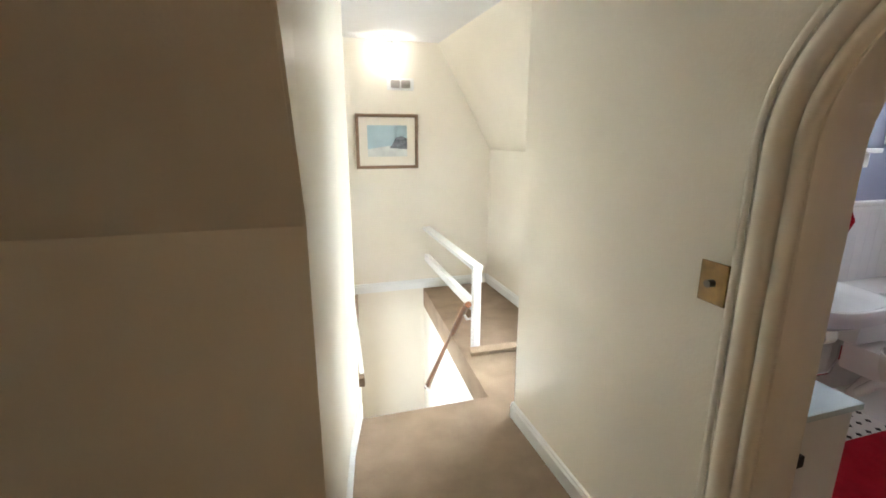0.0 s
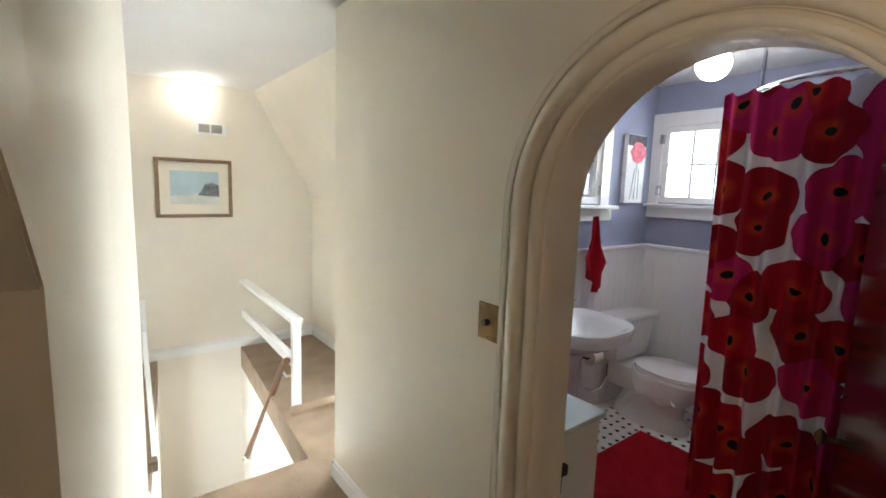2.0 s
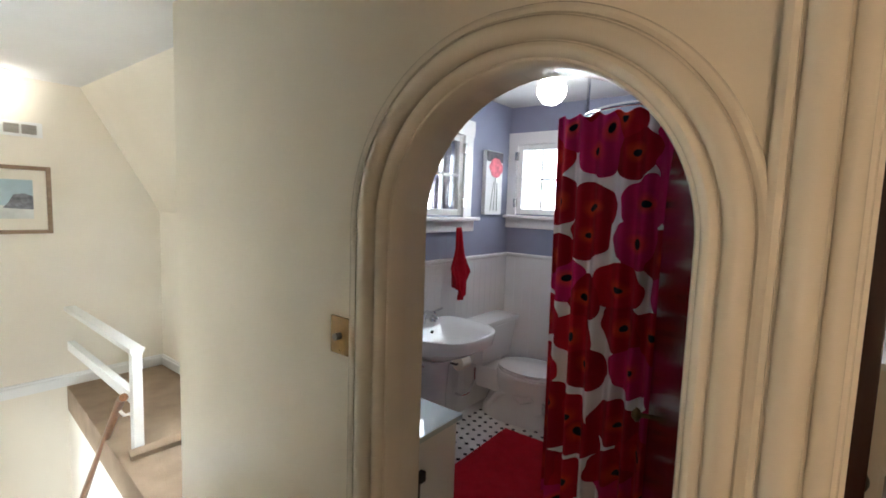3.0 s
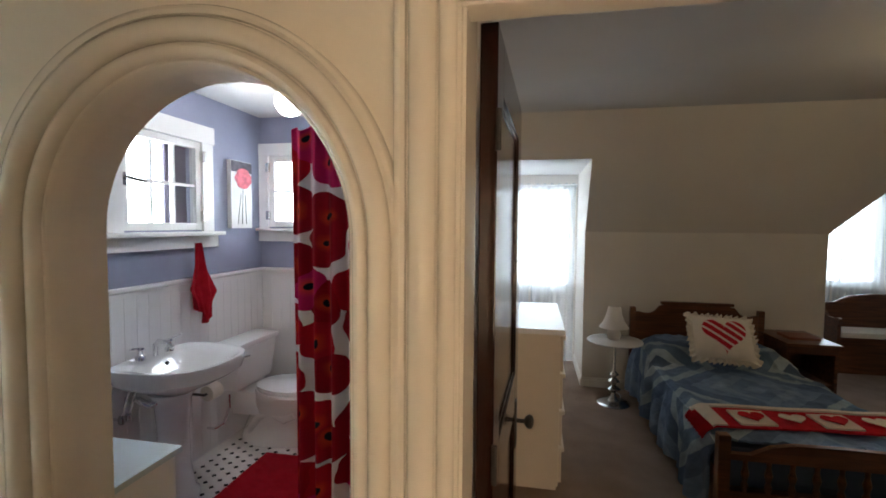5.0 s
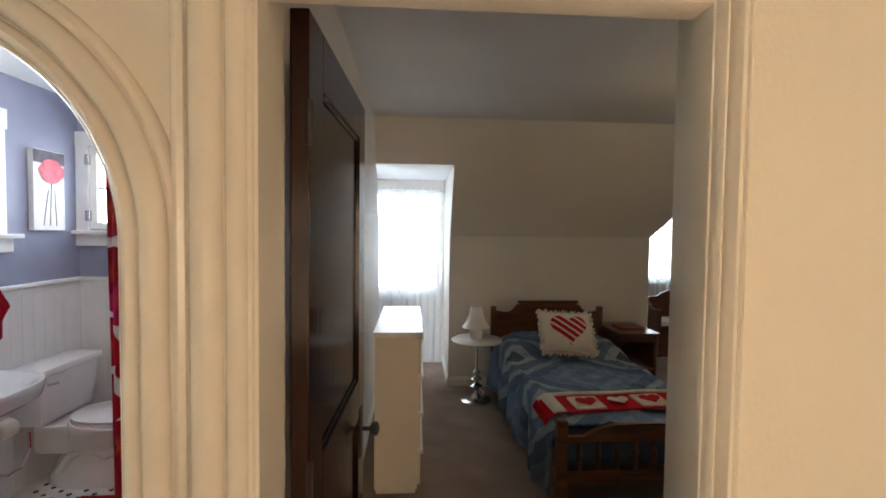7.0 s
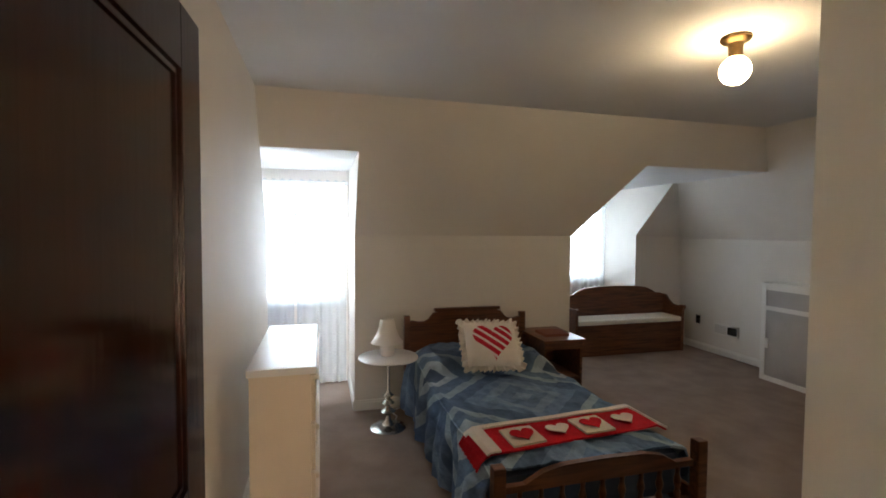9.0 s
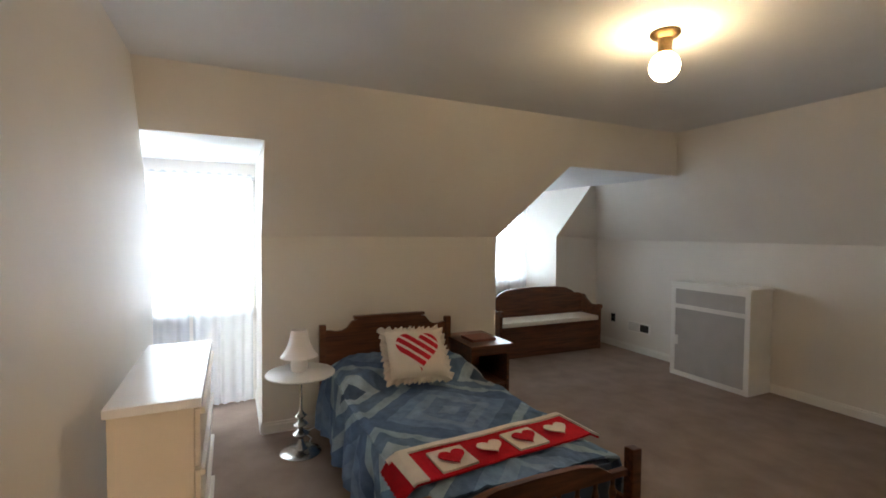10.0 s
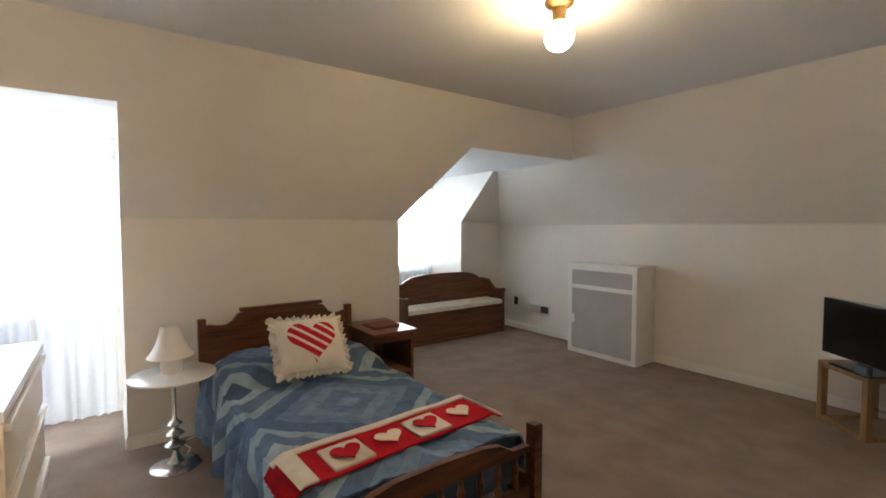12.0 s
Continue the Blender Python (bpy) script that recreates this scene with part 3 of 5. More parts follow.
# added window, never in view, only lets the hall fill through
window_unit("fill_window", 0, -1.5, -1.35, -0.3, 0.6, 1.9, 1, 2, 2, 0.0, sill=False, hinges=0, label="added white hall window out of view, for fill light")
setting("window_stool", box(5.57, 5.65, -0.55, 0.44, 0.80, 0.838, bevel=0.006), WHITE, "white painted window stool", "trim")
setting("window_stool_far", box(6.87, 6.95, -4.40, -3.17, 0.80, 0.838, bevel=0.006), WHITE, "white painted window stool", "trim")


def globe_light(name, x, y, z, r, strength, colour, label, base_mat, drop):
    t = thing(name, (x, y, z), label, "ceiling light")
    part("base_plate", lathe([(0.066, 0.0), (0.068, -0.012), (0.058, -0.024), (0.034, -0.032), (0.03, -drop), (0.038, -drop - 0.012), (0.03, -drop - 0.02)], x, y, 28, z), base_mat, t, smooth=True)
    prof = [(max(0.001, r * math.sin(math.pi * k / 18)), r * math.cos(math.pi * k / 18)) for k in range(19)]
    part("globe", lathe(prof, x, y, 28, z - drop - 0.01 - r * 0.95), glow(name + "_glow", colour, strength), t, "glowing round glass bulb", smooth=True)
    return t


globe_light("hall_ceiling_light", 0.878, 4.58, 2.415, 0.068, HALL_GLOBE, (1.0, 0.96, 0.88), "round white globe light on the hall ceiling", WHITE, 0.055)
globe_light("bathroom_ceiling_light", 2.78, 1.34, 2.395, 0.085, BATH_GLOBE, (1.0, 0.97, 0.95), "round white globe light on the bathroom ceiling", WHITE, 0.03)
globe_light("bedroom_ceiling_light", 2.72, -2.235, 2.49, 0.068, BED_BULB, (1.0, 0.75, 0.44), "bare round bulb in a brass ceiling holder, lit", BRASS, 0.085)

# ---- patterned cloth ----
def node_mat(name, rough=0.9):
    m = bpy.data.materials.new(name)
    m.use_nodes = True
    b = m.node_tree.nodes["Principled BSDF"]
    b.inputs["Roughness"].default_value = rough
    b.inputs["Specular IOR Level"].default_value = 0.15
    return m, m.node_tree.nodes, m.node_tree.links, b


def math_node(n, l, op, a, b=None):
    k = n.new("ShaderNodeMath")
    k.operation = op
    for j, v in enumerate((a, b)):
        if v is None:
            continue
        if isinstance(v, (int, float)):
            k.inputs[j].default_value = v
        else:
            l.new(v, k.inputs[j])
    return k.outputs[0]


def quilt_cloth():
    """Blue patchwork: rings of diamonds, each ring cut from another blue cotton."""
    m, n, l, b = node_mat("blue_patchwork_quilt")
    uv, sep, ramp, noi, mix = (n.new("ShaderNode" + k) for k in ("UVMap", "SeparateXYZ", "ValToRGB", "TexNoise", "MixRGB"))
    l.new(uv.outputs[0], sep.inputs[0])
    u = math_node(n, l, "PINGPONG", math_node(n, l, "ADD", math_node(n, l, "MULTIPLY", sep.outputs[0], 2.0), 0.62), 0.5)
    v = math_node(n, l, "PINGPONG", math_node(n, l, "ADD", math_node(n, l, "MULTIPLY", sep.outputs[1], 2.0), 0.5), 0.5)
    d = math_node(n, l, "ADD", u, v)
    l.new(d, ramp.inputs[0])
    cols = [(0.0, (0.075, 0.115, 0.18)), (0.10, (0.34, 0.42, 0.48)), (0.20, (0.13, 0.20, 0.30)), (0.34, (0.27, 0.36, 0.44)), (0.43, (0.10, 0.16, 0.27)),
            (0.58, (0.15, 0.23, 0.37)), (0.70, (0.19, 0.275, 0.41)), (0.80, (0.14, 0.215, 0.35)), (0.92, (0.20, 0.285, 0.43))]
    cr = ramp.color_ramp
    cr.interpolation = "CONSTANT"
    while len(cr.elements) < len(cols):
        cr.elements.new(0.5)
    for e, (p, c) in zip(cr.elements, cols):
        e.position, e.color = p, (*c, 1)
    noi.inputs["Scale"].default_value, noi.inputs["Detail"].default_value = 26, 5
    l.new(uv.outputs[0], noi.inputs["Vector"])
    mix.blend_type = "OVERLAY"
    mix.inputs[0].default_value = 0.45
    l.new(ramp.outputs[0], mix.inputs[1])
    l.new(noi.outputs[0], mix.inputs[2])
    l.new(mix.outputs[0], b.inputs["Base Color"])
    bump = n.new("ShaderNodeBump")
    bump.inputs["Strength"].default_value, bump.inputs["Distance"].default_value = 0.9, 0.02
    l.new(noi.outputs[0], bump.inputs["Height"])
    l.new(bump.outputs[0], b.inputs["Normal"])
    return m


def flower_cloth():
    """White cloth printed with large red and pink poppies with black hearts."""
    m, n, l, b = node_mat("poppy_print_cotton", 0.75)
    uv, vor, noi, add, mp = (n.new("ShaderNode" + k) for k in ("UVMap", "TexVoronoi", "TexNoise", "MixRGB", "Mapping"))
    mp.inputs["Scale"].default_value = (4.7, 10.0, 1)
    l.new(uv.outputs[0], mp.inputs[0])
    noi.inputs["Scale"].default_value, noi.inputs["Detail"].default_value = 1.6, 1
    l.new(mp.outputs[0], noi.inputs["Vector"])
    add.blend_type = "ADD"
    add.inputs[0].default_value = 0.35
    l.new(mp.outputs[0], add.inputs[1])
    l.new(noi.outputs["Color"], add.inputs[2])
    vor.inputs["Scale"].default_value, vor.inputs["Randomness"].default_value = 1.0, 0.75
    vor.voronoi_dimensions = "2D"
    l.new(add.outputs[0], vor.inputs["Vector"])
    tone, sep = n.new("ShaderNodeValToRGB"), n.new("ShaderNodeSeparateColor")
    l.new(vor.outputs["Color"], sep.inputs[0])
    l.new(sep.outputs[0], tone.inputs[0])
    tone.color_ramp.interpolation = "CONSTANT"
    tone.color_ramp.elements[0].color = (0.42, 0.006, 0.02, 1)
    tone.color_ramp.elements[1].position, tone.color_ramp.elements[1].color = 0.62, (0.50, 0.012, 0.11, 1)
    e = tone.color_ramp.elements.new(0.35)
    e.color = (0.30, 0.004, 0.016, 1)
    mask = n.new("ShaderNodeValToRGB")
    l.new(vor.outputs["Distance"], mask.inputs[0])
    mask.color_ramp.interpolation = "CONSTANT"
    mask.color_ramp.elements[0].color = (0, 0, 0, 1)
    mask.color_ramp.elements[1].position, mask.color_ramp.elements[1].color = 0.60, (1, 1, 1, 1)
    heart = n.new("ShaderNodeValToRGB")
    l.new(vor.outputs["Distance"], heart.inputs[0])
    heart.color_ramp.elements[0].position, heart.color_ramp.elements[0].color = 0.085, (1, 1, 1, 1)
    heart.color_ramp.elements[1].position, heart.color_ramp.elements[1].color = 0.10, (0, 0, 0, 1)
    glowy = n.new("ShaderNodeValToRGB")
    l.new(vor.outputs["Distance"], glowy.inputs[0])
    glowy.color_ramp.elements[0].position, glowy.color_ramp.elements[0].color = 0.1, (0.6, 0.6, 0.6, 1)
    glowy.color_ramp.elements[1].position, glowy.color_ramp.elements[1].color = 0.27, (0, 0, 0, 1)
    m0, m1, m2 = (n.new("ShaderNodeMixRGB") for _ in range(3))
    l.new(glowy.outputs[0], m0.inputs[0])
    l.new(tone.outputs[0], m0.inputs[1])
    m0.inputs[2].default_value = (0.75, 0.07, 0.015, 1)
    l.new(mask.outputs[0], m1.inputs[0])
    l.new(m0.outputs[0], m1.inputs[1])
    m1.inputs[2].default_value = (0.80, 0.76, 0.78, 1)
    l.new(heart.outputs[0], m2.inputs[0])
    l.new(m1.outputs[0], m2.inputs[1])
    m2.inputs[2].default_value = (0.01, 0.008, 0.015, 1)
    l.new(m2.outputs[0], b.inputs["Base Color"])
    return m


def striped_cloth():
    m, n, l, b = node_mat("red_white_striped_cotton")
    uv, sep, ramp = (n.new("ShaderNode" + k) for k in ("UVMap", "SeparateXYZ", "ValToRGB"))
    l.new(uv.outputs[0], sep.inputs[0])
    s = math_node(n, l, "FRACT", math_node(n, l, "MULTIPLY", math_node(n, l, "ADD", sep.outputs[1], math_node(n, l, "MULTIPLY", sep.outputs[0], 0.75)), 7.5))
    l.new(s, ramp.inputs[0])
    ramp.color_ramp.interpolation = "CONSTANT"
    ramp.color_ramp.elements[0].color = (0.55, 0.02, 0.04, 1)
    ramp.color_ramp.elements[1].position, ramp.color_ramp.elements[1].color = 0.66, (0.78, 0.70, 0.66, 1)
    l.new(ramp.outputs[0], b.inputs["Base Color"])
    return m


QUILT, POPPY, STRIPES = quilt_cloth(), flower_cloth(), striped_cloth()


def heart_loop(n=40):
    """A heart about 2 wide round the origin, point down."""
    out = []
    for k in range(n):
        t = 2 * math.pi * k / n
        out.append((math.sin(t) ** 3, (13 * math.cos(t) - 5 * math.cos(2 * t) - 2 * math.cos(3 * t) - math.cos(4 * t)) / 16))
    return out


# ---- hall things ----
pic = thing("framed_picture", (0.865, 4.74, 1.255), "framed beach print with a cream mat in a brown wooden frame", "picture")
x0, x1, z0, z1 = 0.565, 1.165, 1.255, 1.765
for nm, a in (("frame_side", (x0, x0 + 0.03, 4.712, 4.738, z0, z1)), ("frame_side", (x1 - 0.03, x1, 4.712, 4.738, z0, z1)),
              ("frame_rail", (x0 + 0.03, x1 - 0.03, 4.712, 4.738, z0, z0 + 0.03)), ("frame_rail", (x0 + 0.03, x1 - 0.03, 4.712, 4.738, z1 - 0.03, z1))):
    part(nm, box(*a, bevel=0.005), PICFRAME, pic)
part("mat", box(x0 + 0.03, x1 - 0.03, 4.726, 4.736, z0 + 0.03, z1 - 0.03), PAPER, pic, "cream mat board")
SEA = material("pale_blue_print", (0.44, 0.58, 0.64), 0.6, spread=0.08, scale=5)
SAND = material("pale_sand_print", (0.66, 0.68, 0.66), 0.6, spread=0.12, scale=9)
ROCK = material("grey_rock_print", (0.17, 0.18, 0.21), 0.6, spread=0.5, scale=30)
a0, a1, b0, b1 = x0 + 0.11, x1 - 0.11, z0 + 0.115, z1 - 0.105
part("print_sky", box(a0, a1, 4.722, 4.7255, b0, b1), SEA, pic, "pale blue sky and sea")
part("print_sand", prism([(a0, 4.7215, b0), (a1, 4.7215, b0), (a1, 4.7215, b0 + 0.07), (a0 + 0.2, 4.7215, b0 + 0.1), (a0, 4.7215, b0 + 0.07)], (0, 0.002, 0)), SAND, pic)
part("print_rock", prism([(a1 - 0.17, 4.719, b0 + 0.08), (a1, 4.719, b0 + 0.07), (a1, 4.719, b0 + 0.17), (a1 - 0.05, 4.719, b0 + 0.19), (a1 - 0.11, 4.719, b0 + 0.18), (a1 - 0.14, 4.719, b0 + 0.12)], (0, 0.002, 0)), ROCK, pic)

vent = thing("wall_vent", (1.0, 4.74, 1.98), "white metal wall vent with dark slots", "vent")
part("vent_frame", box(0.875, 1.13, 4.728, 4.739, 1.98, 2.09, bevel=0.003), WHITE, vent)
for k in range(2):
    xa = 0.91 + 0.1 * k
    part("opening", box(xa, xa + 0.085, 4.725, 4.729, 2.0, 2.07), GRILLE, vent)
    for j in range(4):
        part("slat", box(xa, xa + 0.085, 4.721, 4.725, 2.006 + 0.017 * j, 2.012 + 0.017 * j), STEEL, vent)

sw = thing("light_switch", (1.12, 1.205, 1.17), "aged brass switch plate with a round dark dimmer knob", "switch")
part("plate", box(1.112, 1.1195, 1.16, 1.248, 1.112, 1.228, bevel=0.002), BRASS, sw)
part("knob", tube([(1.113, 1.204, 1.17), (1.092, 1.204, 1.17)], 0.011, 16), BLACK, sw, "small black knob")
for z in (1.122, 1.218):
    part("screw", tube([(1.113, 1.204, z), (1.110, 1.204, z)], 0.004, 8), BRASS, sw)

rail = thing("stair_guard_rail", (1.22, 3.9, 0), "white painted wooden guard rail beside the stairwell", "railing")
part("post", box(1.19, 1.245, 3.20, 3.255, 0.0, 0.63, bevel=0.004), WHITE, rail)
part("top_rail", prism([(1.18, 3.19, 0.63), (1.255, 3.19, 0.63), (1.285, 4.738, 0.63), (1.21, 4.738, 0.63)], (0, 0, 0.03)), WHITE, rail)
part("lower_rail", prism([(1.195, 3.21, 0.30), (1.24, 3.21, 0.30), (1.27, 4.738, 0.30), (1.225, 4.738, 0.30)], (0, 0, 0.07)), WHITE, rail)
hr = thing("handrail", (1.13, 3.3, 0.3), "varnished brown wooden handrail on white brackets", "handrail")
part("rail", tube([(1.125, 3.14, 0.40), (1.13, 3.2, 0.37), (1.17, 4.5, -1.03)], 0.024, 12), RAILWOOD, hr, smooth=True)
for y, z in ((3.26, 0.28), (4.4, -0.96)):
    part("bracket", tube([(1.132, y, z + 0.01), (1.16, y, z - 0.04), (1.20, y, z - 0.04)], 0.01, 8), WHITE, hr)
wr = thing("west_guard_rail", (0.42, 4.0, 0), "white painted low guard rail on the narrow ledge", "railing")
part("post", box(0.40, 0.432, 4.40, 4.435, 0.0, 0.62, bevel=0.004), WHITE, wr)
part("rail", prism([(0.33, 3.0, 0.03), (0.36, 3.0, 0.03), (0.43, 4.42, 0.35), (0.40, 4.42, 0.35)], (0, 0, 0.035)), WHITE, wr)
setting("ledge_block", box(0.31, 0.355, 2.94, 3.02, 0.0, 0.06, bevel=0.006), CARPET, "small carpeted block on the ledge", "trim")
st = thing("staircase", (0.7, 2.6, -2.5), "tan carpeted stairs going down", "stairs")
for k in range(10):
    xa, xb = 0.275 + 0.117 * (0.2 * k), 1.066 + 0.068 * (0.2 * k)
    part("step", box(xa + 0.005, xb, 2.60 + 0.2 * k, 2.825 + 0.2 * k, -2.5, -0.2 - 0.21 * k, bevel=0.01), CARPET, st)

# ---- doors ----
dr = thing("bedroom_door", (1.29, 0.04, 0.01), "dark mahogany panelled door standing open against the wall", "door")
ang = math.atan2(-0.03, 0.775)
dm = Matrix.Translation((1.288, -0.003, 0.012)) @ Matrix.Rotation(ang, 4, "Z")


def placed(bm, m):
    bm.transform(m)
    return bm


W, H, T = 0.775, 1.982, 0.040
for nm, a in (("stile", (0, 0.12, 0, T, 0, H)), ("stile", (W - 0.12, W, 0, T, 0, H)), ("door_rail", (0.12, W - 0.12, 0, T, H - 0.13, H)), ("door_rail", (0.12, W - 0.12, 0, T, 0.86, 1.0)), ("door_rail", (0.12, W - 0.12, 0, T, 0, 0.22))):
    part(nm, placed(box(*a, bevel=0.003), dm), MAHOGANY, dr)
for za, zb in ((1.0, H - 0.13), (0.22, 0.86)):
    part("panel", placed(box(0.12, W - 0.12, 0.011, T - 0.011, za, zb), dm), MAHOGANY, dr)
    bm = bmesh.new()
    for s in (0.006, T - 0.012):
        add_box(bm, 0.12, 0.135, s, s + 0.006, za, zb, 0.002)
        add_box(bm, W - 0.135, W - 0.12, s, s + 0.006, za, zb, 0.002)
        add_box(bm, 0.135, W - 0.135, s, s + 0.006, za, za + 0.015, 0.002)
        add_box(bm, 0.135, W - 0.135, s, s + 0.006, zb - 0.015, zb, 0.002)
    part("moulding", placed(bm, dm), MAHOGANY, dr)
kb = part("lock_plate", placed(box(W - 0.085, W - 0.04, -0.004, 0.0, 0.70, 0.88, bevel=0.001), dm), BLACK, dr, "dark iron lock plate")
part("knob", placed(placed(lathe([(0.008, 0), (0.008, 0.03), (0.018, 0.035), (0.027, 0.047), (0.024, 0.06), (0.01, 0.066)], 0, 0, 20), Matrix.Translation((W - 0.062, -0.002, 0.80)) @ Matrix.Rotation(radians(90), 4, "X")), dm), BLACK, kb, "round dark door knob", smooth=True)
for z in (0.25, 1.0, 1.75):
    part("hinge", placed(tube([(-0.006, -0.003, z - 0.045), (-0.006, -0.003, z + 0.045)], 0.007, 8), dm), BLACK, dr)

bd = thing("bathroom_door", (1.3, 0.3, 0.01), "dark wooden arched bathroom door standing open", "door")
bdm = Matrix.Translation((1.30, 0.262, 0.012)) @ Matrix.Rotation(radians(17), 4, "Z")
loop = [(0, 0, 0), (0.70, 0, 0)] + [(0.35 + 0.35 * math.cos(math.pi * k / 20), 0, 1.49 + 0.35 * math.sin(math.pi * k / 20)) for k in range(21)]
part("leaf", placed(prism(loop, (0, 0.035, 0)), bdm), MAHOGANY, bd)
part("knob", placed(placed(lathe([(0.008, 0), (0.008, 0.03), (0.02, 0.036), (0.026, 0.047), (0.01, 0.062)], 0, 0, 20), Matrix.Translation((0.64, 0.033, 0.85)) @ Matrix.Rotation(radians(-90), 4, "X")), bdm), BRASS, bd, "small brass knob", smooth=True)

# ---- bathroom things ----
setting("chair_rail_north", prism([(1.275, BY - u, z) for u, z in ((0.0, 1.15), (0.018, 1.15), (0.02, 1.175), (0.03, 1.185), (0.03, 1.2), (0.0, 1.205))], (BX - 1.275, 0, 0)), WHITE, "white moulded rail above the beadboard", "trim")
setting("chair_rail_east", prism([(BX - u, 0.24, z) for u, z in ((0.0, 1.15), (0.018, 1.15), (0.02, 1.175), (0.03, 1.185), (0.03, 1.2), (0.0, 1.205))], (0, BY - 0.24, 0)), WHITE, "white moulded rail above the beadboard", "trim")
wn = setting("wainscot_north", box(1.275, BX, BY - 0.006, BY - 0.001, 0, 1.15), BEAD, "white beadboard wainscot", "trim")
we = setting("wainscot_east", box(BX - 0.006, BX - 0.001, 0.24, BY - 0.006, 0, 1.15), BEAD, "white beadboard wainscot", "trim")
me_n = mesh_of("board", box(0.0004, 0.0796, -0.006, 0, 0, 1.15, bevel=0.0012), BEAD)
me_e = mesh_of("board", box(-0.006, 0, 0.0004, 0.0796, 0, 1.15, bevel=0.0012), BEAD)
for k in range(29):
    ob = new("board", me_n)
    ob.parent, ob.location = wn, (1.278 + 0.08 * k, BY - 0.006, 0)
for k in range(22):
    ob = new("board", me_e)
    ob.parent, ob.location = we, (BX - 0.006, 0.29 + 0.08 * k, 0)
me_t = mesh_of("tile", prism([(0.016, 0, 0), (0, 0.016, 0), (-0.016, 0, 0), (0, -0.016, 0)], (0, 0, 0.002)), TILE_DARK)
fl = bpy.data.objects["floor_bathroom"]
for i in range(26):
    for j in range(11):
        ob = new("tile", me_t)
        ob.parent, ob.location = fl, (1.62 + 0.076 * i + 0.038 * (j % 2), 1.26 + 0.07 * j, 0.0005)

sk = thing("pedestal_sink", (2.42, 1.85, 0), "white porcelain pedestal sink with two chrome taps", "sink")
sx, sy = 2.44, 1.82


def sink_rim(k, r):
    """A bowed front, rounded corners and a straight back."""
    a = 2 * math.pi * k / 48
    c, s = math.cos(a), math.sin(a)
    x = 0.315 * r * math.copysign(abs(c) ** 0.62, c) * (1.0 - 0.10 * max(0.0, -s))
    y = (0.30 if s < 0 else 0.235) * r * math.copysign(abs(s) ** (0.85 if s < 0 else 0.42), s)
    return sx + x, sy + y


bm = bmesh.new()
rings = []
for r, z, back in ((0.30, 0.62, 0.03), (0.50, 0.655, 0.02), (0.80, 0.70, 0.01), (0.95, 0.735, 0), (0.985, 0.775, 0), (1.0, 0.80, 0), (0.99, 0.812, 0), (0.95, 0.815, 0), (0.90, 0.808, 0), (0.80, 0.80, -0.02), (0.70, 0.785, -0.035), (0.56, 0.74, -0.045), (0.3, 0.70, -0.05), (0.05, 0.695, -0.05)):
    rings.append([bm.verts.new((sink_rim(k, r)[0], sink_rim(k, r)[1] + back, z)) for k in range(48)])
for a, b in zip(rings, rings[1:]):
    for k in range(48):
        bm.faces.new((a[k], a[(k + 1) % 48], b[(k + 1) % 48], b[k]))
bm.faces.new(rings[0])
bm.faces.new(rings[-1])
bmesh.ops.recalc_face_normals(bm, faces=bm.faces[:])
part("basin", bm, PORCELAIN, sk, smooth=True)
part("overflow", tube([(sx, 1.915, 0.775), (sx, 1.905, 0.772)], 0.010, 12), BLACK, sk, "small dark overflow hole")
part("pedestal", lathe([(0.13, 0.0), (0.13, 0.03), (0.105, 0.06), (0.085, 0.2), (0.08, 0.4), (0.095, 0.58), (0.12, 0.62)], sx, sy + 0.06, 28), PORCELAIN, sk, smooth=True)
fc = part("faucet", tube([(sx, 1.985, 0.81), (sx, 1.985, 0.87), (sx, 1.96, 0.895), (sx, 1.9, 0.885), (sx, 1.87, 0.86)], 0.013, 12), CHROME, sk, "chrome spout", smooth=True)
for d in (-0.1, 0.1):
    tp = part("tap", lathe([(0.026, 0.812), (0.024, 0.83), (0.014, 0.84), (0.014, 0.865), (0.02, 0.87), (0.016, 0.88)], sx + d, 1.985, 20), CHROME, sk, "chrome tap", smooth=True)
    part("lever", tube([(sx + d, 1.985, 0.875), (sx + d * 1.75, 1.97, 0.89)], 0.007, 8), CHROME, tp)
part("drain_pipe", tube([(sx - 0.12, 2.06, 0.60), (sx - 0.12, 1.98, 0.60), (sx - 0.11, 1.93, 0.57), (sx - 0.08, 1.90, 0.58), (sx - 0.06, 1.88, 0.66)], 0.018, 12), CHROME, sk, "chrome drain trap", smooth=True)
for d in (-0.2, -0.16):
    part("supply_pipe", tube([(sx + d, 2.06, 0.52), (sx + d, 2.02, 0.52), (sx + d, 2.0, 0.56), (sx + d + 0.04, 1.99, 0.70)], 0.008, 8), CHROME, sk, smooth=True)
    part("valve", lathe([(0.014, 0.50), (0.018, 0.51), (0.018, 0.53), (0.012, 0.545)], sx + d, 2.01, 14), STEEL, sk)

to = thing("toilet", (3.22, 1.7, 0), "white porcelain two-piece toilet with a closed seat", "toilet")
bm = box(2.975, 3.455, 1.85, 2.05, 0.40, 0.69, bevel=0.03)
for v in bm.verts:
    k = (0.69 - v.co.z) / 0.29
    v.co.x += (3.215 - v.co.x) * 0.14 * k
    v.co.y += 0.03 * k * (2.05 - v.co.y) / 0.2
part("tank", bm, PORCELAIN, to, smooth=True)
part("tank_lid", box(2.965, 3.475, 1.845, 2.055, 0.69, 0.73, bevel=0.014), PORCELAIN, to, smooth=True)
part("flush_lever", tube([(3.03, 1.855, 0.64), (3.03, 1.845, 0.64), (3.09, 1.84, 0.635)], 0.007, 8), CHROME, to, "chrome flush lever")


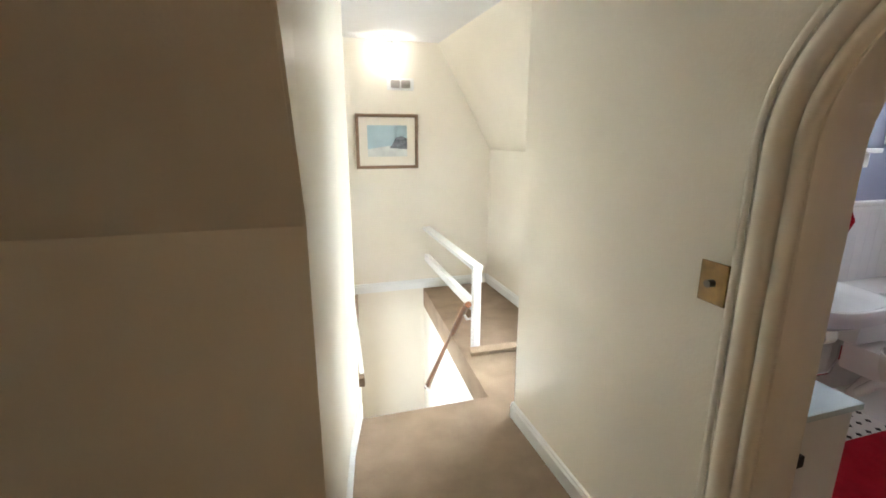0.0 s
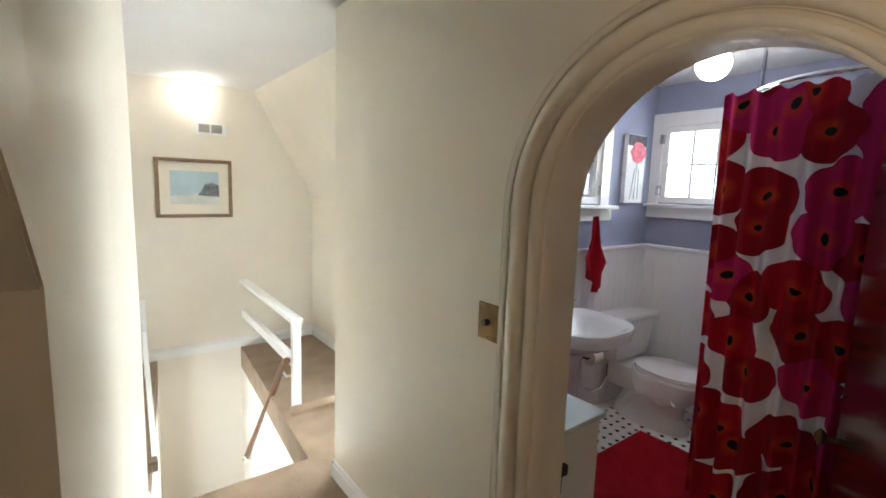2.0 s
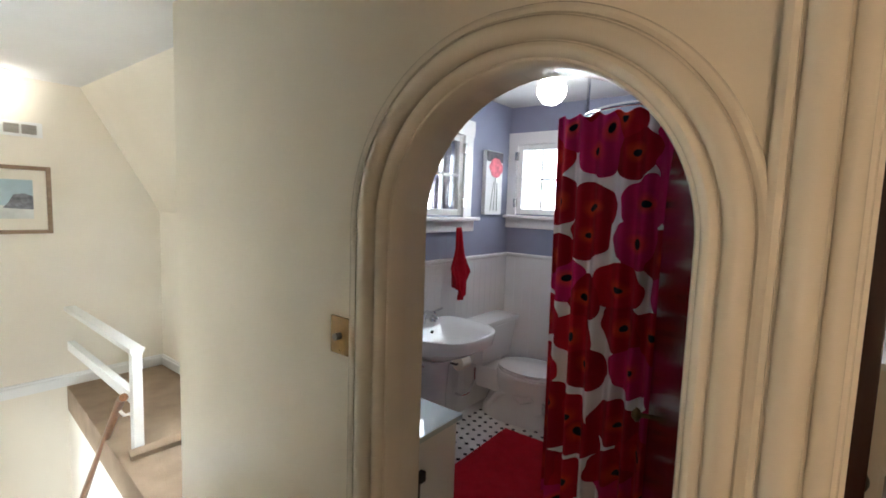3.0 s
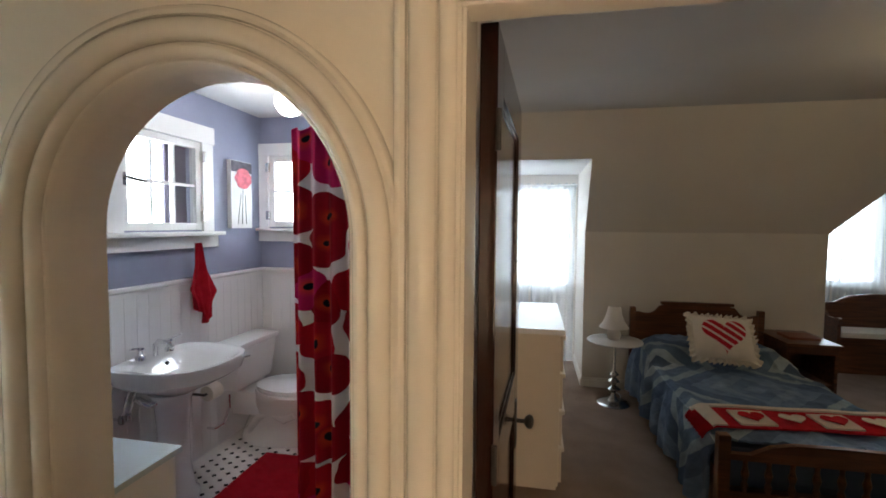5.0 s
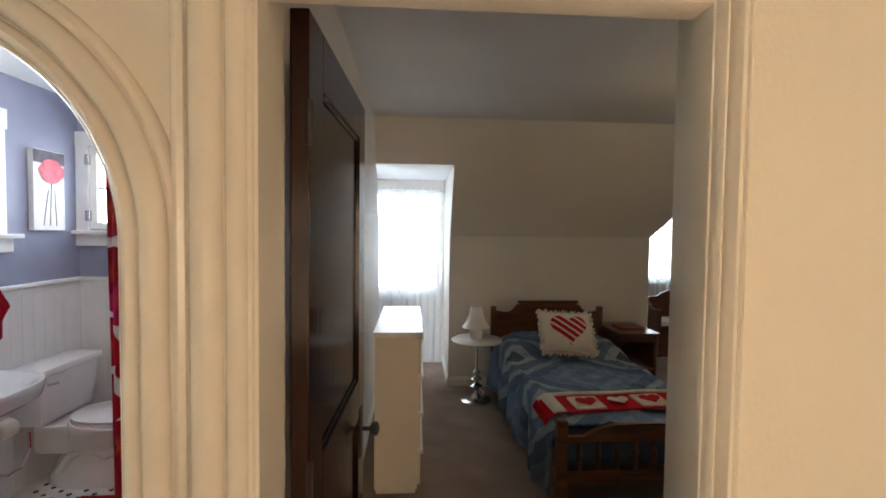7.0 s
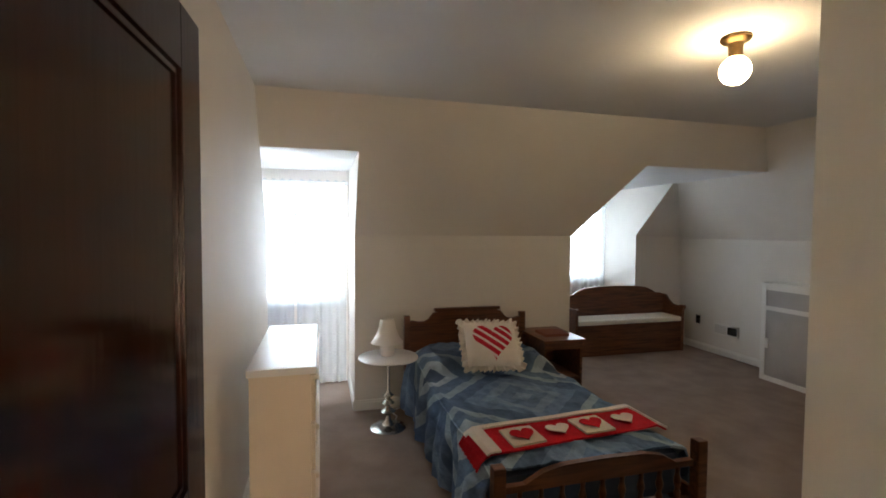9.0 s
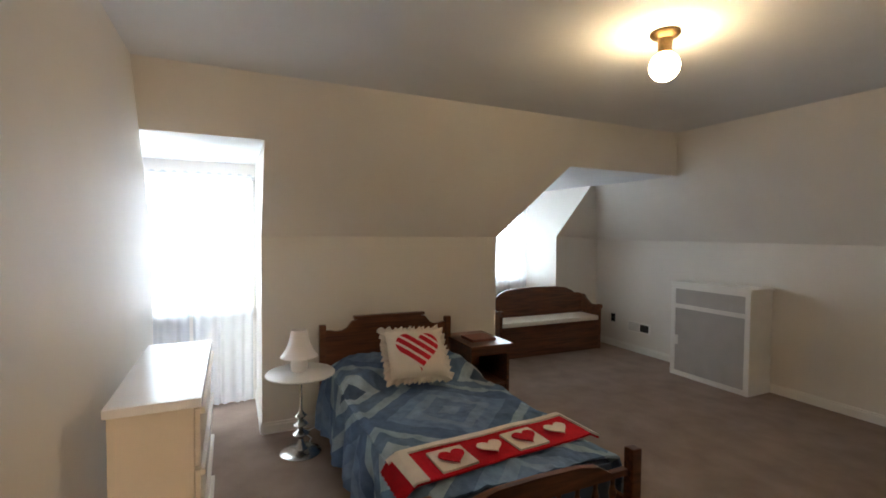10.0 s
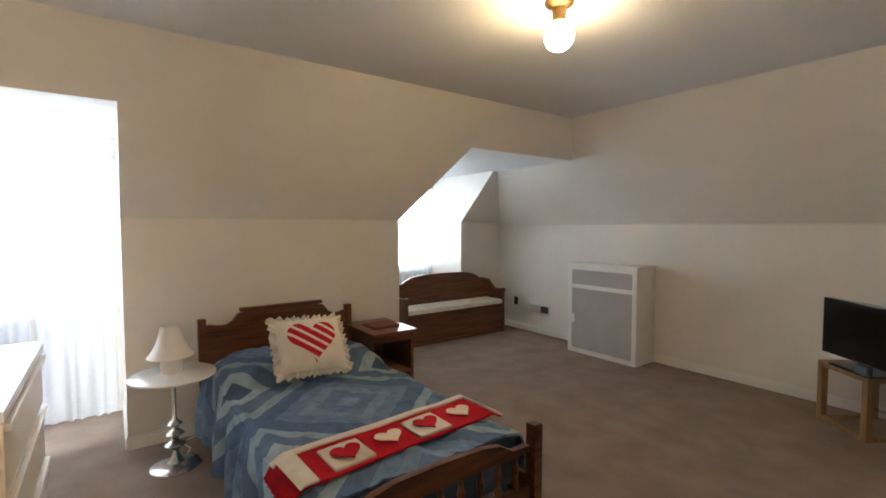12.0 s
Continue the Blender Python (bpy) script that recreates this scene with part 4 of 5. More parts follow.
def oval(cx, cy, rx, ry, z, n=36):
    return [(cx + rx * math.cos(2 * math.pi * k / n), cy + ry * math.sin(2 * math.pi * k / n), z) for k in range(n)]


def loft(rows):
    bm = bmesh.new()
    rs = [[bm.verts.new(p) for p in r] for r in rows]
    for a, b in zip(rs, rs[1:]):
        for k in range(len(a)):
            bm.faces.new((a[k], a[(k + 1) % len(a)], b[(k + 1) % len(a)], b[k]))
    bm.faces.new(rs[0])
    bm.faces.new(rs[-1])
    bmesh.ops.recalc_face_normals(bm, faces=bm.faces[:])
    return bm


part("bowl", loft([oval(3.21, 1.71, 0.135, 0.27, 0.0), oval(3.21, 1.71, 0.13, 0.265, 0.05), oval(3.21, 1.72, 0.105, 0.235, 0.09), oval(3.21, 1.70, 0.10, 0.22, 0.17), oval(3.21, 1.65, 0.13, 0.24, 0.25), oval(3.21, 1.60, 0.175, 0.265, 0.33), oval(3.21, 1.58, 0.19, 0.275, 0.37), oval(3.21, 1.58, 0.185, 0.27, 0.382)]), PORCELAIN, to, smooth=True)
part("trapway", tube([(3.125, 1.52, 0.23), (3.12, 1.60, 0.19), (3.125, 1.70, 0.23), (3.13, 1.80, 0.19), (3.14, 1.88, 0.08)], 0.032, 14), PORCELAIN, to, smooth=True)
part("seat", loft([oval(3.22, 1.58, 0.19, 0.26, 0.383), oval(3.22, 1.58, 0.193, 0.263, 0.392), oval(3.22, 1.58, 0.19, 0.26, 0.402)]), PORCELAIN, to, smooth=True)
part("seat_lid", loft([oval(3.22, 1.585, 0.188, 0.256, 0.406), oval(3.22, 1.585, 0.19, 0.26, 0.415), oval(3.22, 1.585, 0.17, 0.24, 0.425)]), PORCELAIN, to, smooth=True)
part("neck", box(3.1, 3.34, 1.78, 2.0, 0.2, 0.372, bevel=0.03), PORCELAIN, to, smooth=True)
part("supply_pipe", tube([(2.93, 2.06, 0.17), (2.93, 2.0, 0.17), (2.98, 1.97, 0.19), (3.03, 1.96, 0.28), (3.03, 1.96, 0.37)], 0.009, 8), CHROME, to, "chrome supply pipe with a valve")

tp = thing("toilet_paper_holder", (2.86, 2.04, 0.45), "white toilet roll on a dark wall holder", "toilet paper")
part("roll", tube([(2.82, 1.97, 0.45), (2.92, 1.97, 0.45)], 0.05, 20), PAPER, tp, smooth=True)
part("bracket", tube([(2.80, 2.055, 0.45), (2.80, 1.97, 0.45), (2.93, 1.97, 0.45)], 0.009, 8), BLACK, tp)

cb = thing("bathroom_cabinet", (1.4, 1.5, 0), "low white cabinet with a glossy glass top", "cabinet")
part("body", box(1.277, 1.53, 1.05, 1.55, 0.0, 0.80, bevel=0.004), WHITE, cb)
part("top", box(1.277, 1.545, 1.035, 1.565, 0.804, 0.824, bevel=0.003), material("pale_glass_top", (0.62, 0.72, 0.74), 0.05, spread=0.02), cb, "pale glossy glass top")
lt = part("latch", box(1.30, 1.318, 1.036, 1.05, 0.60, 0.70, bevel=0.003), BLACK, cb, "small black iron latch")
part("latch_catch", box(1.312, 1.338, 1.03, 1.05, 0.665, 0.70, bevel=0.003), BLACK, lt)

solid("bath_rug", grid(30, 20, lambda u, v: (1.95 + 1.02 * u, 0.85 + 0.79 * v, 0.014 + 0.004 * noise.noise((u * 30, v * 25, 0))), 0.012), RED_CLOTH, "dark red rectangular bath rug on the tile floor", "rug")


def along(v, stops):
    for (a, p), (b, q) in zip(stops, stops[1:]):
        if v <= b:
            return p + (q - p) * (v - a) / (b - a)
    return stops[-1][1]


def towel(u, v):
    """Hung by one corner: gathered at the top, two loose points below."""
    xl = along(v, ((0, 2.765), (0.3, 2.745), (0.62, 2.685), (0.8, 2.735), (1, 2.76)))
    xr = along(v, ((0, 2.81), (0.3, 2.865), (0.66, 2.96), (0.82, 2.90), (1, 2.885)))
    hem = 0.09 * max(0.0, 0.75 - u) * v * v + 0.03 * math.sin(7 * u) * v ** 3
    return (xl + (xr - xl) * u, 1.985 - (0.012 + 0.016 * v) * math.sin(u * 11 + v * 2.5) - 0.012 * math.sin(23 * u) * v, 1.43 - 0.50 * v + hem)


solid("hand_towel", grid(40, 30, towel, 0.008), RED_CLOTH, "dark red hand towel hanging from the window sill", "towel", smooth=True)
cv = thing("flower_canvas", (3.31, 2.05, 1.52), "narrow canvas print of a pink poppy on white", "picture")
part("canvas", box(3.19, 3.43, 2.035, 2.068, 1.52, 2.01, bevel=0.003), material("white_canvas", (0.70, 0.70, 0.70), 0.8, spread=0.06, scale=9), cv)
part("dark_band", box(3.192, 3.428, 2.0325, 2.035, 1.93, 2.006), material("dark_canvas_paint", (0.10, 0.09, 0.11), 0.8, spread=0.4, scale=20), cv)
part("petals", prism([(3.325 + 0.095 * math.cos(a / 12 * math.pi) * (1 + 0.1 * math.sin(a * 1.7)), 2.0305, 1.885 + 0.075 * math.sin(a / 12 * math.pi)) for a in range(24)], (0, 0.0015, 0)), material("pink_petal_paint", (0.62, 0.14, 0.18), 0.8, spread=0.3, scale=25), cv)
for d in (-0.05, 0.0, 0.05):
    part("stem", tube([(3.325 + d * 0.5, 2.034, 1.82 - abs(d)), (3.31 + d, 2.034, 1.55)], 0.0025, 6), material("grey_stem_paint", (0.3, 0.32, 0.3), 0.8), cv)


def drape(line, top, bottom, pleats, depth, nu=200, nv=14):
    """A pleated cloth hung along a plan line of points."""
    pts = [Vector((*p, 0)) for p in line]
    lens = [0.0]
    for a, b in zip(pts, pts[1:]):
        lens.append(lens[-1] + (b - a).length)

    def f(u, v):
        s = u * lens[-1]
        k = max(i for i in range(len(pts) - 1) if lens[i] <= s + 1e-9)
        d = (pts[k + 1] - pts[k]).normalized()
        p = pts[k] + d * (s - lens[k])
        q = Vector((-d.y, d.x, 0))
        amp = depth * (0.35 + 0.65 * v)
        p = p + q * amp * math.sin(2 * math.pi * pleats * (u + 0.012 * math.sin(9 * u + 2 * v))) + d * 0.012 * v * math.sin(17 * u)
        return (p.x, p.y, top + (bottom - top) * v + (0.012 * math.sin(2 * math.pi * pleats * u) if v in (0, 1) else 0))

    return grid(nu, nv, f)


CURVE = [(2.37, 1.10), (2.34, 0.98), (2.325, 0.8), (2.32, 0.6), (2.33, 0.4), (2.36, 0.28)]
sc = solid("shower_curtain", drape(CURVE, 2.02, 0.08, 9, 0.042), POPPY, "white shower curtain printed with large red poppies", "shower curtain", smooth=True)
rd = thing("shower_rod", (2.6, 0.7, 2.05), "chrome oval shower curtain rod hung from the ceiling", "shower rod")
ring = [(2.85 + 0.52 * math.cos(a), 0.70 + 0.42 * math.sin(a), 2.05) for a in [2 * math.pi * k / 40 for k in range(41)]]
part("rod", tube(ring, 0.012, 10), CHROME, rd, smooth=True)
part("hanger", tube([(2.48, 1.0, 2.05), (2.48, 1.0, 2.395)], 0.008, 8), CHROME, rd)
tb = thing("bathtub", (2.9, 0.7, 0), "white bathtub behind the shower curtain", "bathtub")
part("tub", loft([oval(2.95, 0.68, 0.42, 0.26, 0.08), oval(2.95, 0.68, 0.5, 0.33, 0.3), oval(2.95, 0.68, 0.54, 0.36, 0.56), oval(2.95, 0.68, 0.55, 0.37, 0.58), oval(2.95, 0.68, 0.5, 0.32, 0.57), oval(2.95, 0.68, 0.45, 0.28, 0.3), oval(2.95, 0.68, 0.4, 0.22, 0.16)]), PORCELAIN, tb, smooth=True)
part("plinth", box(2.6, 3.3, 0.52, 0.84, 0.0, 0.085), PORCELAIN, tb)

# ---- bedroom things ----
bed = thing("bed", (3.7, -1.55, 0), "single bed with a dark walnut headboard and footboard", "bed")
HX = 4.70
prof = [(-1.00, 0.10), (-1.00, 0.775)]
prof += [(-1.06, 0.775), (-1.10, 0.765), (-1.15, 0.765), (-1.19, 0.785), (-1.23, 0.835), (-1.30, 0.855), (-1.55, 0.865), (-1.78, 0.855), (-1.85, 0.835), (-1.89, 0.785), (-1.93, 0.765), (-1.98, 0.765), (-2.02, 0.775), (-2.06, 0.775), (-2.06, 0.10)]
part("headboard", prism([(HX, y, z) for y, z in prof], (0.03, 0, 0)), WALNUT, bed)
part("headboard_cap", box(HX - 0.012, HX + 0.04, -1.84, -1.24, 0.848, 0.875, bevel=0.008), WALNUT, bed)
for y in (-1.0, -2.06):
    part("head_post", box(HX - 0.012, HX + 0.042, y - 0.025, y + 0.025, 0.0, 0.82, bevel=0.008), WALNUT, bed)
FX = 2.72
for y in (-1.03, -2.09):
    part("foot_post", box(FX - 0.028, FX + 0.028, y - 0.028, y + 0.028, 0.0, 0.53, bevel=0.008), WALNUT, bed)
part("foot_rail", prism([(FX, y, z) for y, z in ((-1.06, 0.40), (-1.06, 0.43), (-1.16, 0.43), (-1.25, 0.475), (-1.35, 0.495), (-1.56, 0.50), (-1.78, 0.495), (-1.88, 0.475), (-1.96, 0.43), (-2.06, 0.43), (-2.06, 0.40))], (0.032, 0, 0)), WALNUT, bed)
part("foot_lower_rail", box(FX, FX + 0.03, -2.06, -1.06, 0.16, 0.24, bevel=0.005), WALNUT, bed)
for k in range(9):
    y = -1.14 - 0.105 * k
    part("spindle", lathe([(0.012, 0.24), (0.017, 0.27), (0.01, 0.29), (0.019, 0.33), (0.01, 0.37), (0.013, 0.405)], FX + 0.015, y, 14), WALNUT, bed, smooth=True)
for y in (-1.06, -2.06):
    part("side_rail", box(FX + 0.02, HX, y - 0.012, y + 0.012, 0.17, 0.29, bevel=0.004), WALNUT, bed)
part("mattress", box(2.79, 4.68, -2.05, -1.05, 0.22, 0.44, bevel=0.05), material("slate_blue_cotton", (0.06, 0.09, 0.15), 0.9, spread=0.2), bed)


def quilt(u, v):
    """u from foot to head, v from one floor edge over the top to the other."""
    x = 2.79 + 1.87 * u
    s = (v - 0.5) * 1.92
    half = 0.525
    top = 0.475 + 0.012 * noise.noise((x * 3, s * 3, 1.0)) + 0.006 * noise.noise((x * 11, s * 11, 5.0))
    for q, (fx, fy, ph) in enumerate(((5.0, 13.0, 0.3), (9.0, -17.0, 2.0), (3.0, 25.0, 4.1))):
        ridge = 1 - abs(noise.noise((x * fx * 0.4 + s * fy * 0.25, s * fy * 0.3 - x * fx * 0.15, ph)))
        top += (0.014, 0.010, 0.006)[q] * (ridge ** 6 - 0.4)
    head = max(0.0, min(1.0, (x - 4.08) / 0.16))
    top += 0.11 * head * head * (3 - 2 * head) * max(0, 1 - (abs(s) / 0.62) ** 4)
    d = abs(s) - half
    if d <= 0:
        y, z = s, top - 0.02 * max(0, (abs(s) - half + 0.08) / 0.08) ** 2
    else:
        fold = 0.028 * math.sin(x * 17 + 1.5 * math.sin(x * 5)) + 0.014 * math.sin(x * 41)
        k = min(1.0, d / 0.1)
        y = math.copysign(half + 0.03 * k + fold * min(1, d / 0.25) + 0.05 * d, s)
        z = top - 0.02 - d + 0.03 * k * 0.5
    return (x, -1.555 - y, max(0.06, z))


def quilt_piece(v0, v1, nv):
    bm = grid(170, nv, lambda u, v: quilt(u, v0 + (v1 - v0) * v), 0.012)
    uv = bm.loops.layers.uv["UVMap"]
    for face in bm.faces:
        for lp in face.loops:
            lp[uv].uv = (lp[uv].uv[0], v0 + (v1 - v0) * lp[uv].uv[1])
    return bm


qo = thing("quilt", (3.7, -1.555, 0.46), "rumpled blue patchwork quilt draped over the bed", "quilt")
part("top_panel", quilt_piece(0.226, 0.774, 96), QUILT, qo, smooth=True)
part("side_drop", quilt_piece(0.0, 0.226, 40), QUILT, qo, "gathered side hanging to the floor", smooth=True)
part("side_drop", quilt_piece(0.774, 1.0, 40), QUILT, qo, "gathered side hanging to the floor", smooth=True)


def afghan_z(x, y):
    s = -(y + 1.555)
    d = max(0, abs(s) - 0.50)
    return 0.502 + 0.008 * noise.noise((x * 4, y * 4, 9)) - 0.55 * d


def sheet_on_bed(u0, u1, v0, v1, lift, nu, nv, thick=0.01):
    """A strip of the knitted throw: u across the throw, v along it."""
    def f(a, b):
        u, v = u0 + (u1 - u0) * a, v0 + (v1 - v0) * b
        x, y = 2.88 + 0.27 * u + 0.09 * v, -1.02 - 1.10 * v + 0.015 * u
        return (x, y, afghan_z(x, y) + lift)
    return grid(nu, nv, f, thick)


th = thing("knitted_throw", (3.05, -1.6, 0.5), "red and cream knitted throw with a row of hearts", "throw")
part("ground", sheet_on_bed(0.0, 1.0, 0.0, 1.0, 0.0, 10, 50), RED_KNIT, th)
for a in ((0.88, 1.01, 0.0, 1.0), (-0.02, 0.875, 0.015, 0.085), (-0.02, 0.875, 0.945, 1.0)):
    part("border", sheet_on_bed(*a, 0.013, 4, 40), WHITE_KNIT, th, "cream knitted border")
for k in range(4):
    va = 0.155 + 0.19 * k
    cream_heart = k % 2 == 1
    if not cream_heart:
        part("square", sheet_on_bed(0.06, 0.70, va, va + 0.165, 0.013, 6, 8), WHITE_KNIT, th, "cream knitted square")
    bm = bmesh.new()
    pts = []
    for hx, hy in heart_loop(32):
        u, v = 0.36 + 0.24 * hy, va + 0.083 + 0.06 * hx
        x, y = 2.88 + 0.27 * u + 0.09 * v, -1.02 - 1.10 * v + 0.015 * u
        pts.append((x, y, afghan_z(x, y) + 0.0215))
    add_prism(bm, pts, (0, 0, 0.004))
    part("heart", bm, WHITE_KNIT if cream_heart else RED_KNIT, th, "knitted heart")
for k in range(20):
    u = k / 19
    x = 2.88 + 0.27 * u
    part("tassel", tube([(x, -1.035, afghan_z(x, -1.035)), (x - 0.004, -1.005, 0.468), (x - 0.006, -0.985, 0.43 + 0.006 * (k % 3))], 0.006, 6), RED_KNIT, th)

pl = thing("heart_pillow", (4.12, -1.55, 0.6), "cream frilled cushion with a red striped heart", "cushion")
pm = Matrix.Translation((4.07, -1.515, 0.70)) @ Matrix.Rotation(radians(-90), 4, "Z") @ Matrix.Rotation(radians(52), 4, "X") @ Matrix.Rotation(radians(-3), 4, "Z")


def puff(x, y):
    return 0.075 * max(0.0, (1 - (x / 0.205) ** 4) * (1 - (y / 0.175) ** 4)) ** 0.6


bm = grid(24, 24, lambda u, v: ((u - 0.5) * 0.40, (v - 0.5) * 0.34, puff((u - 0.5) * 0.40, (v - 0.5) * 0.34)))
bm2 = grid(24, 24, lambda u, v: ((u - 0.5) * 0.40, (0.5 - v) * 0.34, -0.7 * puff((u - 0.5) * 0.40, (v - 0.5) * 0.34)))
part("cushion_front", placed(bm, pm), WHITE_CLOTH, pl, smooth=True)
part("cushion_back", placed(bm2, pm), WHITE_CLOTH, pl, smooth=True)


def frill(u, v):
    a = 2 * math.pi * u
    c, s = math.cos(a), math.sin(a)
    k = 1 / max(abs(c) / 0.195, abs(s) / 0.165)
    k *= 1 + (0.23 + 0.018 * math.sin(31 * a + 1)) * v
    return (c * k, s * k, 0.022 * v * math.sin(40 * a) + 0.012 * v * math.sin(17 * a))


part("frill", placed(grid(220, 3, frill), pm), WHITE_CLOTH, pl, "gathered cream frill", smooth=True)
HL = heart_loop(48)


def heart_sheet(u, v):
    hx, hy = HL[round(u * 48) % 48]
    x, y = hx * 0.152 * v, (hy * 0.150 + 0.012) * v
    return (x, y, puff(x, y) + 0.004)


bm = bmesh.new()
uvl = bm.loops.layers.uv.new("UVMap")
vs = [[bm.verts.new(heart_sheet(i / 48, (j + 0.02) / 8)) for j in range(9)] for i in range(48)]
for i in range(48):
    for j in range(8):
        face = bm.faces.new((vs[i][j], vs[(i + 1) % 48][j], vs[(i + 1) % 48][j + 1], vs[i][j + 1]))
        for lp in face.loops:
            lp[uvl].uv = (lp.vert.co.x / 0.5 + 0.5, lp.vert.co.y / 0.5 + 0.5)
part("heart", placed(bm, pm), STRIPES, pl, "red and white striped heart", smooth=True)

rt = thing("round_side_table", (4.42, -0.80, 0), "round white side table on a turned silver pedestal", "side table")
part("tabletop", lathe([(0.222, 0.548), (0.232, 0.553), (0.232, 0.562), (0.226, 0.567)], 4.42, -0.80, 48), LAMINATE_TOP, rt, smooth=True)
part("pedestal", lathe([(0.014, 0.02), (0.05, 0.03), (0.022, 0.07), (0.016, 0.10), (0.03, 0.115), (0.058, 0.135), (0.03, 0.155), (0.016, 0.165), (0.02, 0.18), (0.052, 0.20), (0.03, 0.222), (0.014, 0.235), (0.03, 0.25), (0.042, 0.262), (0.022, 0.28), (0.011, 0.30), (0.011, 0.548)], 4.42, -0.80, 32), STEEL, rt, smooth=True)
part("base", lathe([(0.135, 0.0), (0.14, 0.006), (0.13, 0.014), (0.08, 0.022), (0.04, 0.034)], 4.42, -0.80, 40), STEEL, rt, smooth=True)
tl = thing("table_lamp", (4.42, -0.79, 0.567), "small white table lamp with a bell-shaped shade", "lamp")
part("lamp_base", lathe([(0.035, 0.0), (0.052, 0.012), (0.058, 0.05), (0.05, 0.09), (0.034, 0.12), (0.012, 0.13), (0.01, 0.2)], 4.42, -0.79, 32, 0.567), CERAMIC, tl, smooth=True)
part("shade", lathe([(0.125, 0.11), (0.112, 0.125), (0.086, 0.165), (0.066, 0.22), (0.052, 0.29), (0.049, 0.292), (0.063, 0.22), (0.083, 0.165), (0.108, 0.122)], 4.42, -0.79, 40, 0.567), CERAMIC, tl, "flared white fabric shade", smooth=True)
solid("lamp_cord", tube([(4.47, -0.85, 0.01), (4.6, -0.9, 0.008), (4.72, -0.86, 0.008), (4.80, -1.0, 0.01)], 0.004, 6), WHITE, "white lamp cord on the carpet", "cord")

ds = thing("dresser", (3.38, -0.09, 0), "cream laminate dresser with a white top beside the wall", "dresser")
part("body", box(2.945, 3.83, -0.25, 0.0, 0.03, 0.93, bevel=0.004), LAMINATE, ds)
part("top", box(2.925, 3.845, -0.275, 0.008, 0.93, 0.962, bevel=0.004), LAMINATE_TOP, ds, "glossy white top")
part("plinth", box(2.96, 3.82, -0.24, -0.01, 0.0, 0.03), LAMINATE, ds)
for k in range(4):
    d = part("drawer", box(2.96, 3.815, -0.268, -0.251, 0.05 + 0.22 * k, 0.255 + 0.22 * k, bevel=0.004), LAMINATE, ds)
    part("pull", box(2.965, 3.81, -0.284, -0.268, 0.232 + 0.22 * k, 0.254 + 0.22 * k, bevel=0.004), LAMINATE, d, "long ledge pull along the drawer edge")

ns = thing("nightstand", (4.5, -2.24, 0), "walnut nightstand with an open shelf", "nightstand")
for y in (-2.42, -2.09):
    part("side", box(4.30, 4.78, y - 0.011, y + 0.011, 0.0, 0.62, bevel=0.003), WALNUT, ns)
part("top", box(4.27, 4.80, -2.45, -2.06, 0.62, 0.645, bevel=0.006), WALNUT, ns)
part("back", box(4.76, 4.775, -2.41, -2.10, 0.05, 0.62), WALNUT, ns)
part("shelf", box(4.31, 4.76, -2.409, -2.101, 0.30, 0.318), WALNUT, ns)
part("bottom", box(4.31, 4.76, -2.409, -2.101, 0.06, 0.08), WALNUT, ns)
part("apron", box(4.30, 4.318, -2.409, -2.101, 0.56, 0.62), WALNUT, ns)
bk = thing("book", (4.5, -2.25, 0.645), "reddish closed book lying on the nightstand", "book")
part("cover", box(4.40, 4.60, -2.36, -2.14, 0.646, 0.668, bevel=0.003), material("russet_book_cloth", (0.24, 0.09, 0.06), 0.6), bk)

bn = thing("bench", (6.0, -4.1, 0), "dark walnut storage bench with an arched back and white cushion", "bench")
bx0, bx1, by0, by1 = 5.80, 6.18, -4.87, -3.28
part("chest", box(bx0 + 0.02, bx1, by0 + 0.03, by1 - 0.03, 0.0, 0.37, bevel=0.006), WALNUT, bn)
part("seat", box(bx0, bx1, by0 + 0.03, by1 - 0.03, 0.37, 0.39, bevel=0.006), WALNUT, bn)
back = [(by0 + 0.02, 0.39), (by0 + 0.02, 0.69), (by0 + 0.08, 0.72), (by0 + 0.16, 0.72), (by0 + 0.22, 0.76), (by0 + 0.32, 0.80)]
back += [((by0 + by1) / 2 - 0.3, 0.82), ((by0 + by1) / 2, 0.825), ((by0 + by1) / 2 + 0.3, 0.82)] + [(by0 + by1 - y, z) for y, z in back[::-1]]
part("backrest", prism([(bx1 - 0.035, y, z) for y, z in back], (0.03, 0, 0)), WALNUT, bn)
for y in (by0, by1 - 0.035):
    arm = [(bx0, 0.0), (bx1, 0.0), (bx1, 0.70), (bx1 - 0.06, 0.70), (bx1 - 0.12, 0.64), (bx1 - 0.2, 0.585), (bx0 + 0.06, 0.585), (bx0 + 0.03, 0.60), (bx0 - 0.02, 0.595), (bx0 - 0.025, 0.56), (bx0, 0.53)]
    part("arm", prism([(x, y, z) for x, z in arm], (0, 0.035, 0)), WALNUT, bn)
solid("bench_cushion", box(bx0 - 0.005, bx1 - 0.04, by0 + 0.045, by1 - 0.045, 0.391, 0.45, bevel=0.02), WHITE_CLOTH, "thin white seat cushion on the bench", "cushion", smooth=True)

